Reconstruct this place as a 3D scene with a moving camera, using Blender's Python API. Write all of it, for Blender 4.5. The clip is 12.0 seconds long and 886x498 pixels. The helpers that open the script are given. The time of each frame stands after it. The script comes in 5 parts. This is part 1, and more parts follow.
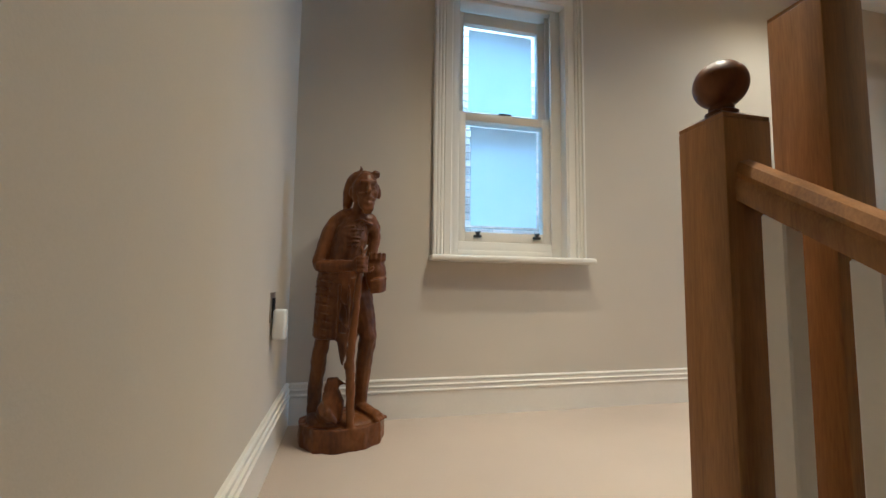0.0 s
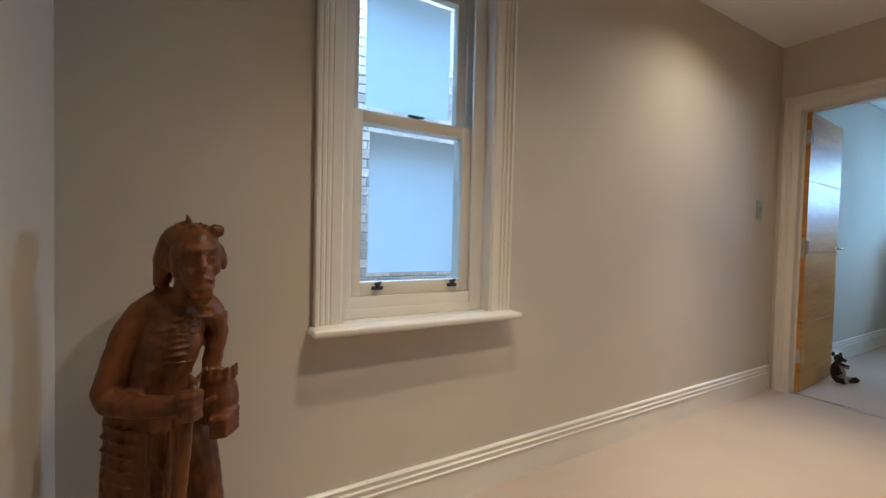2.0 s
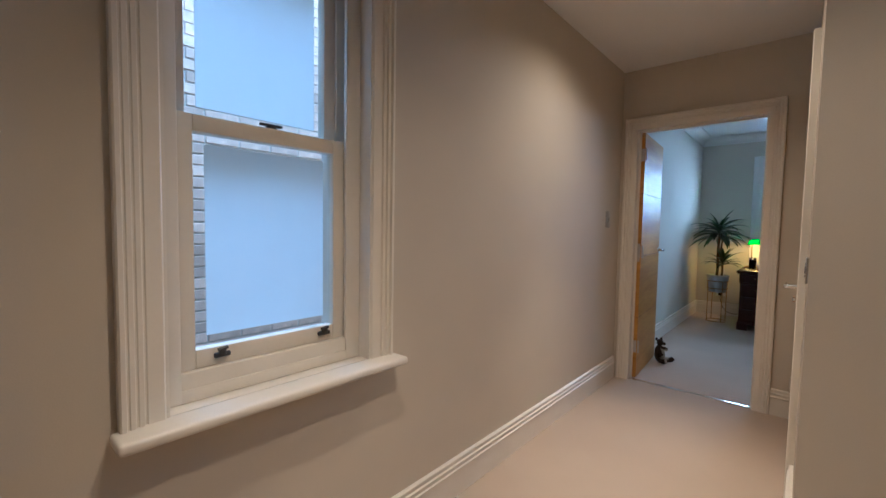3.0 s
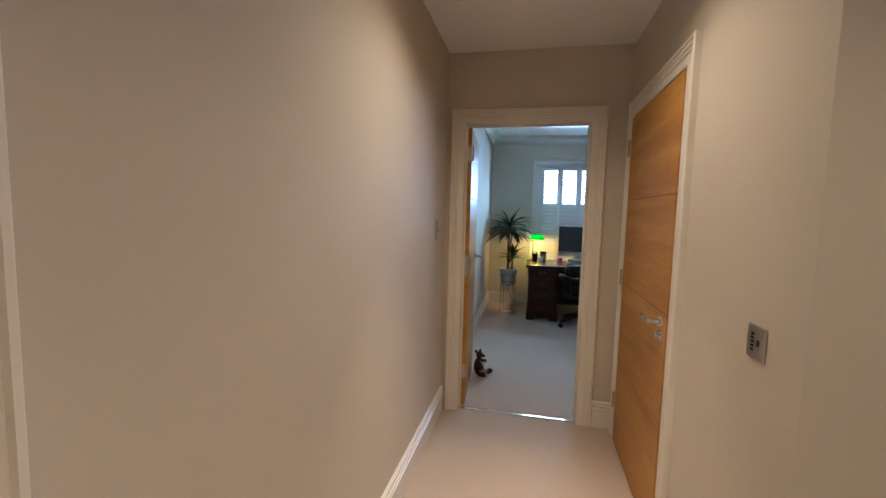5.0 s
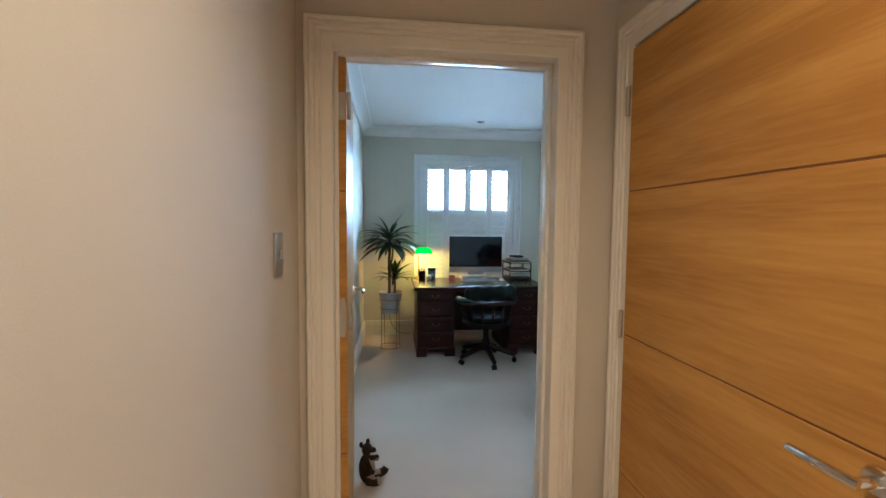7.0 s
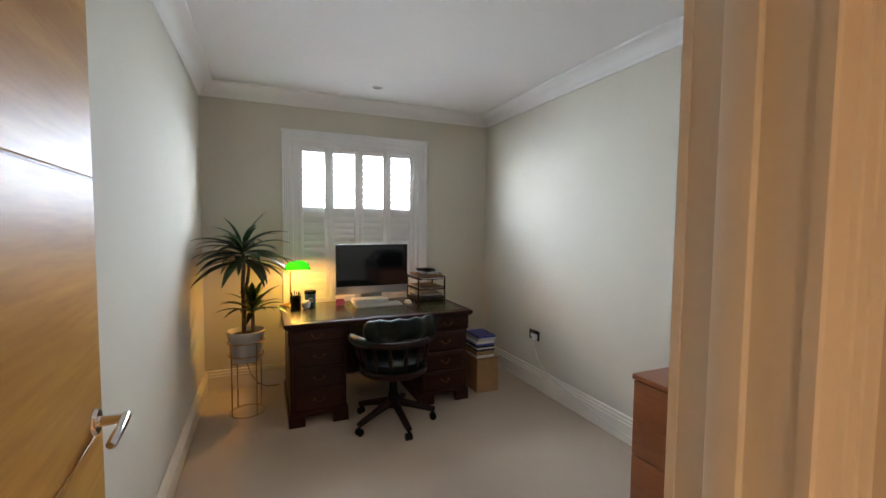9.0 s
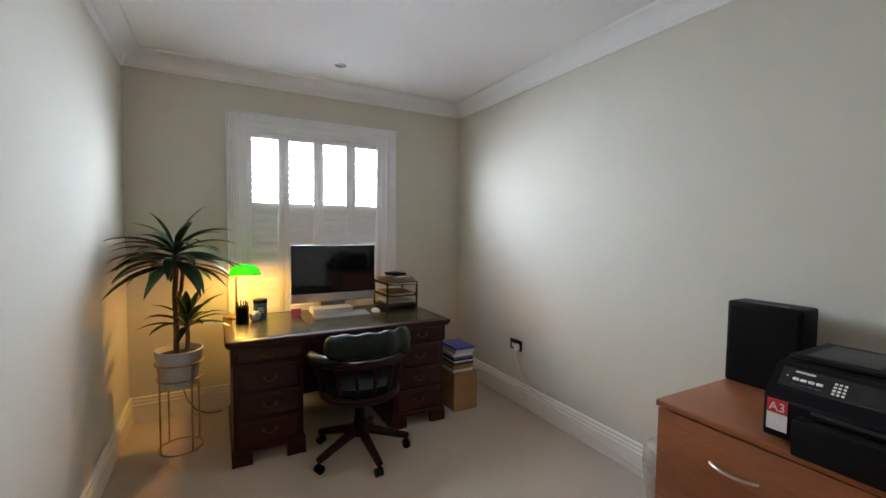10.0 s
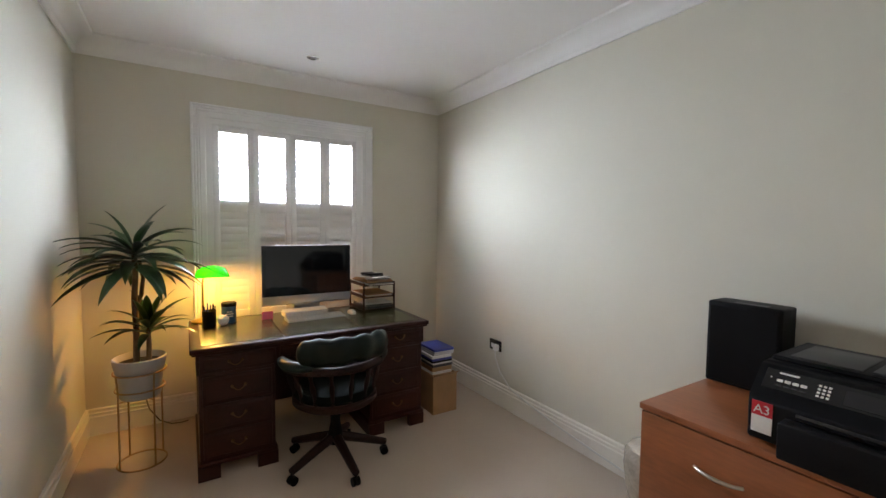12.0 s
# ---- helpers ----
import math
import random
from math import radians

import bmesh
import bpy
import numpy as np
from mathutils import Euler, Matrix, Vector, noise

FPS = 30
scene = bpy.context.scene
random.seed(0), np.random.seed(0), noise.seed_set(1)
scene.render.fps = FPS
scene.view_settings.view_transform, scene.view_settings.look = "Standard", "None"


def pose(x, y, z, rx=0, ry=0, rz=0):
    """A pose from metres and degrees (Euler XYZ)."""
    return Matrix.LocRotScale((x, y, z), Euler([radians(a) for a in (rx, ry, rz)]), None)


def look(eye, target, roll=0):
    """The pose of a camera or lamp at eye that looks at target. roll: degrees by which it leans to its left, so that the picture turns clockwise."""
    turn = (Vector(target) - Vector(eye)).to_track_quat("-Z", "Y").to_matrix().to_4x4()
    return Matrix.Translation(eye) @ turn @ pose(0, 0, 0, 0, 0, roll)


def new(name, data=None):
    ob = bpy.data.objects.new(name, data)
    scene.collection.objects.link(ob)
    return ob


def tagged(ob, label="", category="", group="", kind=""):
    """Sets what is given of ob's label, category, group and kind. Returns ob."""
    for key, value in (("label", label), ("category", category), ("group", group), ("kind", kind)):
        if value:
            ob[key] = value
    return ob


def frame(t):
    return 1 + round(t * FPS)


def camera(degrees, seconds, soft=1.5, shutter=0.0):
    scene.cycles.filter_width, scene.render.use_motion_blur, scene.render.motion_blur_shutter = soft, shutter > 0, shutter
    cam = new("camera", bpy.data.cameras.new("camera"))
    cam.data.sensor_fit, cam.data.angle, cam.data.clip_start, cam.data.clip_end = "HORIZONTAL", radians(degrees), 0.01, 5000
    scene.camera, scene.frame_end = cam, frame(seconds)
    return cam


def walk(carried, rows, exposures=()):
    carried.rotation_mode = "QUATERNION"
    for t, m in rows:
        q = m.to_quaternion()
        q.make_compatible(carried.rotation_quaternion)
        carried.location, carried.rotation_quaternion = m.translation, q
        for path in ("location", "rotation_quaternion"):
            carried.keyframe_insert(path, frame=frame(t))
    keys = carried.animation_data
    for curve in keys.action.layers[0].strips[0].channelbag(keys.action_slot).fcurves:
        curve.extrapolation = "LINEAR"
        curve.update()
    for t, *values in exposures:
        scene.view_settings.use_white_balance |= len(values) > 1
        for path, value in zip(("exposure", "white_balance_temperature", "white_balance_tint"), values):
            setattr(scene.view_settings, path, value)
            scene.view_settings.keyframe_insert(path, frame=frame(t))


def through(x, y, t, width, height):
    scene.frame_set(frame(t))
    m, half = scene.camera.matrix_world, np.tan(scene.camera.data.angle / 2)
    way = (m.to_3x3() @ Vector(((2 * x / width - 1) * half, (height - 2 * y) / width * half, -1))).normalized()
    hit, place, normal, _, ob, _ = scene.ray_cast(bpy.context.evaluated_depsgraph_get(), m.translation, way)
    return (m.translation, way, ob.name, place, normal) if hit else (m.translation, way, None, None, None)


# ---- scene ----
cam = camera(93.6, 12.0)
PATH = [
    (0, (0.432, 0.023, 0.627), (0.871, 1.967, 0.793), 0.7),
    (0.5, (0.44, 0.172, 0.746), (0.95, 2.102, 0.866), 0.8),
    (1, (0.475, 0.341, 0.843), (1.105, 2.238, 0.908), 1.1),
    (1.5, (0.492, 0.454, 0.944), (1.293, 2.286, 0.943), 1.4),
    (2, (0.492, 0.595, 1.075), (1.506, 2.317, 1.016), 1.4),
    (2.5, (0.546, 0.732, 1.113), (1.834, 2.259, 1.008), 1.4),
    (3, (0.606, 0.841, 1.251), (2.115, 2.149, 1.138), 1.0),
    (3.5, (0.698, 1.007, 1.31), (2.38, 2.082, 1.192), 0.1),
    (3.7, (0.737, 1.079, 1.391), (2.48, 2.049, 1.248), 0.3),
    (5.5, (1.609, 1.535, 1.441), (3.59, 1.758, 1.281), 1.0),
    (6, (1.948, 1.637, 1.417), (3.943, 1.678, 1.271), 0.4),
    (6.5, (2.303, 1.658, 1.419), (4.296, 1.554, 1.285), 0.9),
    (7, (2.646, 1.671, 1.417), (4.629, 1.438, 1.297), 0.5),
    (8.8, (3.845, 1.596, 1.467), (5.697, 0.853, 1.343), 0.8),
    (9, (3.949, 1.58, 1.452), (5.782, 0.788, 1.335), 0.5),
    (9.5, (4.183, 1.538, 1.432), (5.969, 0.643, 1.326), 0.5),
    (10, (4.351, 1.496, 1.419), (6.104, 0.54, 1.316), 0.7),
    (10.5, (4.414, 1.473, 1.42), (6.155, 0.495, 1.315), 0.7),
    (11, (4.434, 1.481, 1.432), (6.168, 0.49, 1.322), 0.6),
    (11.5, (4.426, 1.466, 1.426), (6.152, 0.461, 1.315), 0.7),
    (12, (4.418, 1.464, 1.426), (6.117, 0.414, 1.315), 0.6),
]
EXPOSURES = [(0, 0.44, 4230, -4), (0.8, 0.27, 4240, -4), (1.5, 0.12, 4380, -2), (2.5, -0.02, 4600, 3), (3.0, -0.18, 4600, 7), (3.5, -0.18, 5200, 13), (5.5, 0.1, 4750, 3), (6.2, 0.14, 4750, 1), (7.2, 0.55, 4930, 2), (8.8, 0.35, 6900, 17), (9.6, 0.38, 6650, 18), (10.5, 0.45, 6850, 18), (12, 0.47, 6950, 19)]
walk(cam, [(t, look(eye, target, roll)) for t, eye, target, roll in PATH], EXPOSURES)


# ---- world, sun, large lights ----
world = bpy.data.worlds.new("sky")
scene.world = world
world.use_nodes = True
wn, wl = world.node_tree.nodes, world.node_tree.links
sky = wn.new("ShaderNodeTexSky")
sky.sky_type = "NISHITA"
sky.sun_disc = False
sky.sun_elevation, sky.sun_rotation = radians(48), radians(70)
wn["Background"].inputs[1].default_value = 0.15
wl.new(sky.outputs[0], wn["Background"].inputs[0])


def lamp(name, kind, m, energy, colour, **more):
    data = bpy.data.lights.new(name, kind)
    data.energy, data.color = energy, colour
    for key, value in more.items():
        if key == "size":
            if kind == "AREA":
                data.shape, data.size, data.size_y = "RECTANGLE", value[0], value[1]
            else:
                data.shadow_soft_size = value
        elif key == "cone":
            data.spot_size, data.spot_blend = radians(value[0]), value[1]
        elif key == "angle":
            data.angle = radians(value)
    ob = new(name, data)
    ob.matrix_world = m
    return ob


SUN = lamp("sun", "SUN", look((9, -3, 9), (0, 0, 0)), 0.8, (1, 0.96, 0.9), angle=15)
WARM = (1.0, 0.66, 0.36)
# the study window's daylight, in its opening behind the shutters
lamp("window_daylight", "AREA", look((8.16, 0.73, 1.52), (5.0, 0.45, 0.95)), 300, (0.68, 0.84, 1.0), size=(1.15, 1.3))
# area lamp added over the side passage, for sky light on the landing window
lamp("passage_daylight", "AREA", look((1.5, 3.05, 3.9), (1.4, 2.95, 0.5)), 235, (0.53, 0.75, 1.0), size=(3.2, 1.2))
# Fittings sit out of view; the third is added for the floor's bright pool.
DOWNLIGHTS = [(2.92, 1.42), (1.38, 0.82), (1.12, 1.30)]
# each reflector lamp throws a wide spill and a bright core
for (x, y), spill, core, spread, narrow in zip(DOWNLIGHTS, (56, 66, 42), (140, 70, 40), (146, 134, 84), (52, 66, 66)):
    lamp("downlight_beam", "SPOT", look((x, y, 2.505), (x, y, 0)), spill, WARM, size=0.03, cone=(spread, 1.0))
    lamp("downlight_core", "SPOT", look((x, y, 2.504), (x, y, 0)), core, WARM, size=0.03, cone=(narrow, 1.0))
lamp("banker_bulb", "POINT", pose(7.655, 1.35, 1.066), 12.0, (1.0, 0.50, 0.10), size=0.025)

# ---- materials ----


def material(name, colour, rough=0.6, metal=0.0, vary=0.12, scale=6.0, fine=120.0, bump=0.15, stretch=(1, 1, 1), second=None, spec=0.5, coat=0.0, depth=0.002, warp=0.0):
    """A surface with a broad tint, a fine grain and a fine relief."""
    m = bpy.data.materials.new(name)
    m.use_nodes = True
    n, k = m.node_tree.nodes, m.node_tree.links
    b = n["Principled BSDF"]
    b.inputs["Roughness"].default_value = rough
    b.inputs["Metallic"].default_value = metal
    b.inputs["Specular IOR Level"].default_value = spec
    b.inputs["Coat Weight"].default_value = coat
    co = n.new("ShaderNodeTexCoord")
    mp = n.new("ShaderNodeMapping")
    mp.inputs["Scale"].default_value = stretch
    k.new(co.outputs["Object"], mp.inputs[0])
    broad, grain = n.new("ShaderNodeTexNoise"), n.new("ShaderNodeTexNoise")
    broad.inputs["Scale"].default_value, broad.inputs["Detail"].default_value = scale, 4
    grain.inputs["Scale"].default_value, grain.inputs["Detail"].default_value = fine, 3
    broad.inputs["Distortion"].default_value = warp
    k.new(mp.outputs[0], broad.inputs[0])
    k.new(mp.outputs[0], grain.inputs[0])
    add = n.new("ShaderNodeMath")
    add.operation = "MULTIPLY_ADD"
    add.inputs[1].default_value = 0.45
    k.new(grain.outputs[0], add.inputs[0])
    k.new(broad.outputs[0], add.inputs[2])
    ramp = n.new("ShaderNodeValToRGB")
    dark = second or [c * (1 - vary) for c in colour]
    light = [min(1, c * (1 + vary)) for c in colour]
    ramp.color_ramp.elements[0].position, ramp.color_ramp.elements[1].position = 0.5, 0.95
    ramp.color_ramp.elements[0].color, ramp.color_ramp.elements[1].color = (*dark, 1), (*light, 1)
    k.new(add.outputs[0], ramp.inputs[0])
    k.new(ramp.outputs[0], b.inputs["Base Color"])
    if bump:
        bp = n.new("ShaderNodeBump")
        bp.inputs["Strength"].default_value, bp.inputs["Distance"].default_value = bump, depth
        k.new(grain.outputs[0], bp.inputs["Height"])
        k.new(bp.outputs[0], b.inputs["Normal"])
    return m


def pieces_vary(m, amount=0.35):
    """Each piece of this material takes its own lightness."""
    n, k = m.node_tree.nodes, m.node_tree.links
    b = n["Principled BSDF"]
    src = b.inputs["Base Color"].links[0].from_socket
    info, hsv, rng = n.new("ShaderNodeObjectInfo"), n.new("ShaderNodeHueSaturation"), n.new("ShaderNodeMapRange")
    rng.inputs[3].default_value, rng.inputs[4].default_value = 1 - amount, 1 + amount
    k.new(info.outputs["Random"], rng.inputs[0])
    k.new(rng.outputs[0], hsv.inputs["Value"])
    k.new(src, hsv.inputs["Color"])
    k.new(hsv.outputs[0], b.inputs["Base Color"])
    return m


PAINT = material("wall_paint_stone", (0.60, 0.545, 0.455), 0.75, vary=0.035, scale=1.6, fine=260, bump=0.12, spec=0.3)
STUDY = material("wall_paint_cream", (0.62, 0.59, 0.50), 0.8, vary=0.03, scale=1.4, fine=240, bump=0.12, spec=0.2)
CEIL = material("ceiling_paint_white", (0.80, 0.79, 0.77), 0.85, vary=0.02, scale=1.5, fine=200, bump=0.08, spec=0.2)
GLOSS = material("trim_paint_white", (0.78, 0.74, 0.66), 0.32, vary=0.03, scale=5, fine=90, bump=0.04)
WHITE = material("shutter_paint_white", (0.80, 0.80, 0.80), 0.4, vary=0.02, scale=5, fine=90, bump=0.03)
CARPET = material("carpet_beige_wool", (0.55, 0.455, 0.365), 0.98, vary=0.07, scale=1.3, fine=420, bump=0.7, spec=0.05, depth=0.004)
OAK = material("oak_veneer_flat_grain", (0.50, 0.270, 0.064), 0.42, scale=1.5, fine=17, bump=0.02, stretch=(0.5, 1, 6.0), second=(0.37, 0.175, 0.038), spec=0.15, warp=0.5)
OAKU = material("oak_upright_grain", (0.40, 0.190, 0.042), 0.38, scale=3, fine=45, bump=0.10, stretch=(7, 7, 0.5), second=(0.215, 0.092, 0.020), coat=0.1, warp=0.8)
OAKE = material("oak_edge_dark", (0.20, 0.075, 0.018), 0.5, scale=4, fine=60, bump=0.05)
CARVED = material("carved_hardwood", (0.165, 0.060, 0.012), 0.42, scale=9, fine=70, bump=0.3, stretch=(1, 1, 0.4), second=(0.060, 0.019, 0.005), spec=0.3)
MAHOG = material("mahogany_polished", (0.042, 0.010, 0.006), 0.40, scale=4, fine=60, bump=0.05, stretch=(1, 0.4, 1), second=(0.016, 0.004, 0.003), coat=0.0, spec=0.25)
CHERRY = material("cherry_laminate", (0.25, 0.078, 0.028), 0.36, vary=0.28, scale=2.5, fine=50, bump=0.02, stretch=(0.35, 2, 2))
LEATHER = material("green_leather", (0.004, 0.011, 0.008), 0.40, vary=0.3, scale=12, fine=260, bump=0.25, spec=0.24)
EBON = material("chair_wood_dark", (0.016, 0.005, 0.0035), 0.48, vary=0.3, scale=5, fine=70, bump=0.05, spec=0.2)
BAIZE = material("green_leather_inset", (0.045, 0.046, 0.020), 0.27, vary=0.2, scale=5, fine=220, bump=0.12, coat=0.12)
CHROME = material("chrome_polished", (0.75, 0.74, 0.72), 0.13, metal=1.0, vary=0.04, bump=0)
STEEL = material("steel_brushed", (0.50, 0.46, 0.40), 0.35, metal=1.0, vary=0.08, scale=20, fine=200, bump=0.03)
BRASS = material("brass_aged", (0.60, 0.40, 0.14), 0.28, metal=1.0, vary=0.12, bump=0.02)
COPPER = material("plant_stand_gold_wire", (0.42, 0.27, 0.14), 0.38, metal=0.9, vary=0.1, bump=0.02)
BLACK = material("plastic_black", (0.004, 0.004, 0.005), 0.5, spec=0.13, vary=0.25, scale=8, fine=300, bump=0.12)
SHEEN = material("plastic_black_gloss", (0.010, 0.010, 0.012), 0.14, vary=0.2, bump=0)
GREYP = material("plastic_grey", (0.035, 0.035, 0.037), 0.45, vary=0.1, bump=0.05)
PALE = material("plastic_white", (0.78, 0.77, 0.74), 0.35, vary=0.03, bump=0.02)
ALU = material("aluminium_satin", (0.62, 0.63, 0.64), 0.30, metal=0.85, vary=0.03, bump=0.01)
SCREEN = material("screen_glass_dark", (0.006, 0.008, 0.011), 0.06, vary=0.1, bump=0, spec=0.6)
PAPER = material("paper_white", (0.76, 0.75, 0.72), 0.8, vary=0.05, scale=30, bump=0.05)
PINK = material("paper_pink", (0.72, 0.12, 0.22), 0.7, vary=0.06, bump=0.03)
CARD = material("cardboard_brown", (0.36, 0.21, 0.10), 0.85, vary=0.12, scale=8, fine=160, bump=0.15)
BLUE = material("folder_blue", (0.035, 0.055, 0.30), 0.4, vary=0.1, bump=0.03)
TEAL = material("tin_blue_printed", (0.03, 0.10, 0.17), 0.3, vary=0.4, scale=28, bump=0.02)
RED = material("label_red", (0.60, 0.02, 0.035), 0.4, vary=0.05, bump=0)
CERAMIC = material("pot_grey_ceramic", (0.50, 0.50, 0.51), 0.5, vary=0.06, scale=8, bump=0.08)
SOIL = material("soil_dark", (0.035, 0.022, 0.014), 0.95, vary=0.4, scale=40, fine=200, bump=0.9, depth=0.01)
BARK = material("cane_bark", (0.13, 0.085, 0.05), 0.85, vary=0.3, scale=18, fine=120, bump=0.5)
LEAF = material("leaf_dark_green", (0.030, 0.075, 0.022), 0.34, vary=0.3, scale=7, fine=40, bump=0.06, stretch=(1, 6, 1))
pieces_vary(LEAF, 0.35)
PLUSH = material("plush_brown", (0.036, 0.023, 0.016), 0.95, vary=0.35, scale=30, fine=300, bump=0.8, spec=0.1)
PLUSHT = material("plush_tan", (0.30, 0.23, 0.16), 0.95, vary=0.2, scale=30, fine=300, bump=0.8, spec=0.1)
BAG = material("plastic_bag_clear", (0.36, 0.31, 0.25), 0.25, vary=0.25, scale=9, fine=30, bump=0.8, depth=0.01)
MORTAR = material("mortar_pale", (0.66, 0.60, 0.52), 0.95, vary=0.1, scale=10, bump=0.4)
BRICK = material("stock_brick_buff", (0.78, 0.56, 0.42), 0.9, vary=0.22, scale=14, fine=90, bump=0.6, depth=0.004)
pieces_vary(BRICK, 0.3)
DULLB = material("brass_tarnished", (0.16, 0.10, 0.045), 0.42, metal=1.0, vary=0.2, bump=0.03)
# Seat pad's leather: darker and rougher than the back roll's.
HIDE = material("green_leather_dull", (0.003, 0.005, 0.004), 0.8, vary=0.3, scale=12, fine=260, bump=0.25, spec=0.08)
CABLE = material("cable_white", (0.62, 0.61, 0.58), 0.45, vary=0.04, bump=0)
CABLED = material("cable_brown", (0.10, 0.06, 0.03), 0.5, vary=0.1, bump=0)


def simple_glass(name, colour=(1, 1, 1), gloss=0.08):
    m = bpy.data.materials.new(name)
    m.use_nodes = True
    n, k = m.node_tree.nodes, m.node_tree.links
    n.remove(n["Principled BSDF"])
    out = n["Material Output"]
    t, g, mix = n.new("ShaderNodeBsdfTransparent"), n.new("ShaderNodeBsdfGlossy"), n.new("ShaderNodeMixShader")
    t.inputs[0].default_value = (*colour, 1)
    g.inputs["Roughness"].default_value = 0.02
    mix.inputs[0].default_value = gloss
    k.new(t.outputs[0], mix.inputs[1])
    k.new(g.outputs[0], mix.inputs[2])
    k.new(mix.outputs[0], out.inputs[0])
    return m


def translucent(name, colour, through=0.8, rough=0.4):
    m = bpy.data.materials.new(name)
    m.use_nodes = True
    n, k = m.node_tree.nodes, m.node_tree.links
    b, out = n["Principled BSDF"], n["Material Output"]
    b.inputs["Base Color"].default_value = (*colour, 1)
    b.inputs["Roughness"].default_value = rough
    tr, mix = n.new("ShaderNodeBsdfTranslucent"), n.new("ShaderNodeMixShader")
    noise_t, ramp = n.new("ShaderNodeTexNoise"), n.new("ShaderNodeValToRGB")
    noise_t.inputs["Scale"].default_value = 2.5
    ramp.color_ramp.elements[0].color = (*[c * 0.93 for c in colour], 1)
    ramp.color_ramp.elements[1].color = (*colour, 1)
    k.new(noise_t.outputs[0], ramp.inputs[0])
    k.new(ramp.outputs[0], tr.inputs[0])
    mix.inputs[0].default_value = through
    k.new(b.outputs[0], mix.inputs[1])
    k.new(tr.outputs[0], mix.inputs[2])
    k.new(mix.outputs[0], out.inputs[0])
    return m


def glowing(name, colour, strength):
    m = bpy.data.materials.new(name)
    m.use_nodes = True
    b = m.node_tree.nodes["Principled BSDF"]
    b.inputs["Base Color"].default_value = (*colour, 1)
    b.inputs["Emission Color"].default_value = (*colour, 1)
    b.inputs["Emission Strength"].default_value = strength
    return m


GLASS = simple_glass("window_glass", (0.96, 0.98, 0.98))
FROST = translucent("frosted_film", (0.90, 0.93, 0.95), 0.92, 0.25)
SHADE = translucent("lamp_shade_green_glass", (0.012, 0.56, 0.06), 0.42, 0.12)
BULB = glowing("downlight_lens_lit", (1, 0.8, 0.55), 9.0)
UNLIT = material("downlight_lens_unlit", (0.5, 0.5, 0.5), 0.2, vary=0.05, bump=0)

# ---- helpers for shapes ----


def box(bm, x0, x1, y0, y1, z0, z1, bevel=0.0, seg=2):
    lo, hi = Vector((min(x0, x1), min(y0, y1), min(z0, z1))), Vector((max(x0, x1), max(y0, y1), max(z0, z1)))
    r = bmesh.ops.create_cube(bm, size=1)
    vs = r["verts"]
    for v in vs:
        v.co = Vector([(lo[i] + hi[i]) / 2 + v.co[i] * (hi[i] - lo[i]) for i in range(3)])
    if bevel:
        es = list({e for v in vs for e in v.link_edges})
        bmesh.ops.bevel(bm, geom=es, offset=min(bevel, 0.45 * min(hi - lo)), segments=seg, affect="EDGES", profile=0.5)
    return bm


def tube(bm, pts, radii, n=12, cap=True):
    """A round tube through the points, with a radius at each."""
    pts = [Vector(p) for p in pts]
    if not isinstance(radii, (list, tuple)):
        radii = [radii] * len(pts)
    rings, side = [], None
    for i, p in enumerate(pts):
        d = (pts[min(i + 1, len(pts) - 1)] - pts[max(i - 1, 0)]).normalized()
        ref = side if side is not None else (Vector((0, 0, 1)) if abs(d.z) < 0.9 else Vector((1, 0, 0)))
        side = (ref - d * ref.dot(d)).normalized()
        up = d.cross(side)
        rings.append([bm.verts.new(p + (side * math.cos(a) + up * math.sin(a)) * radii[i]) for a in [2 * math.pi * j / n for j in range(n)]])
    for a, b in zip(rings, rings[1:]):
        for j in range(n):
            bm.faces.new((a[j], a[(j + 1) % n], b[(j + 1) % n], b[j]))
    if cap:
        bm.faces.new(rings[0][::-1])
        bm.faces.new(rings[-1])
    return bm


def lathe(bm, profile, centre=(0, 0, 0), n=28):
    """Turn (radius, height) pairs about the upright axis."""
    c = Vector(centre)
    rings = []
    for r, z in profile:
        if r < 1e-5:
            rings.append([bm.verts.new(c + Vector((0, 0, z)))])
        else:
            rings.append([bm.verts.new(c + Vector((r * math.cos(2 * math.pi * j / n), r * math.sin(2 * math.pi * j / n), z))) for j in range(n)])
    for a, b in zip(rings, rings[1:]):
        for j in range(n):
            q = [a[j % len(a)], a[(j + 1) % len(a)], b[(j + 1) % len(b)], b[j % len(b)]]
            q = list(dict.fromkeys(q))
            if len(q) > 2:
                bm.faces.new(q)
    return bm


def blob(bm, centre, radii, rot=(0, 0, 0), u=16, v=10):
    m = Matrix.Translation(centre) @ Euler([radians(a) for a in rot]).to_matrix().to_4x4() @ Matrix.Diagonal((*radii, 1))
    bmesh.ops.create_uvsphere(bm, u_segments=u, v_segments=v, radius=1, matrix=m)
    return bm


def prism(bm, outline, axis, a, b):
    """Push a closed outline (two coordinates) along an axis from a to b."""
    def at(p, s):
        return {"x": (s, p[0], p[1]), "y": (p[0], s, p[1]), "z": (p[0], p[1], s)}[axis]
    lo, hi = [bm.verts.new(at(p, a)) for p in outline], [bm.verts.new(at(p, b)) for p in outline]
    n = len(outline)
    for i in range(n):
        bm.faces.new((lo[i], lo[(i + 1) % n], hi[(i + 1) % n], hi[i]))
    bm.faces.new(lo[::-1])
    bm.faces.new(hi)
    return bm


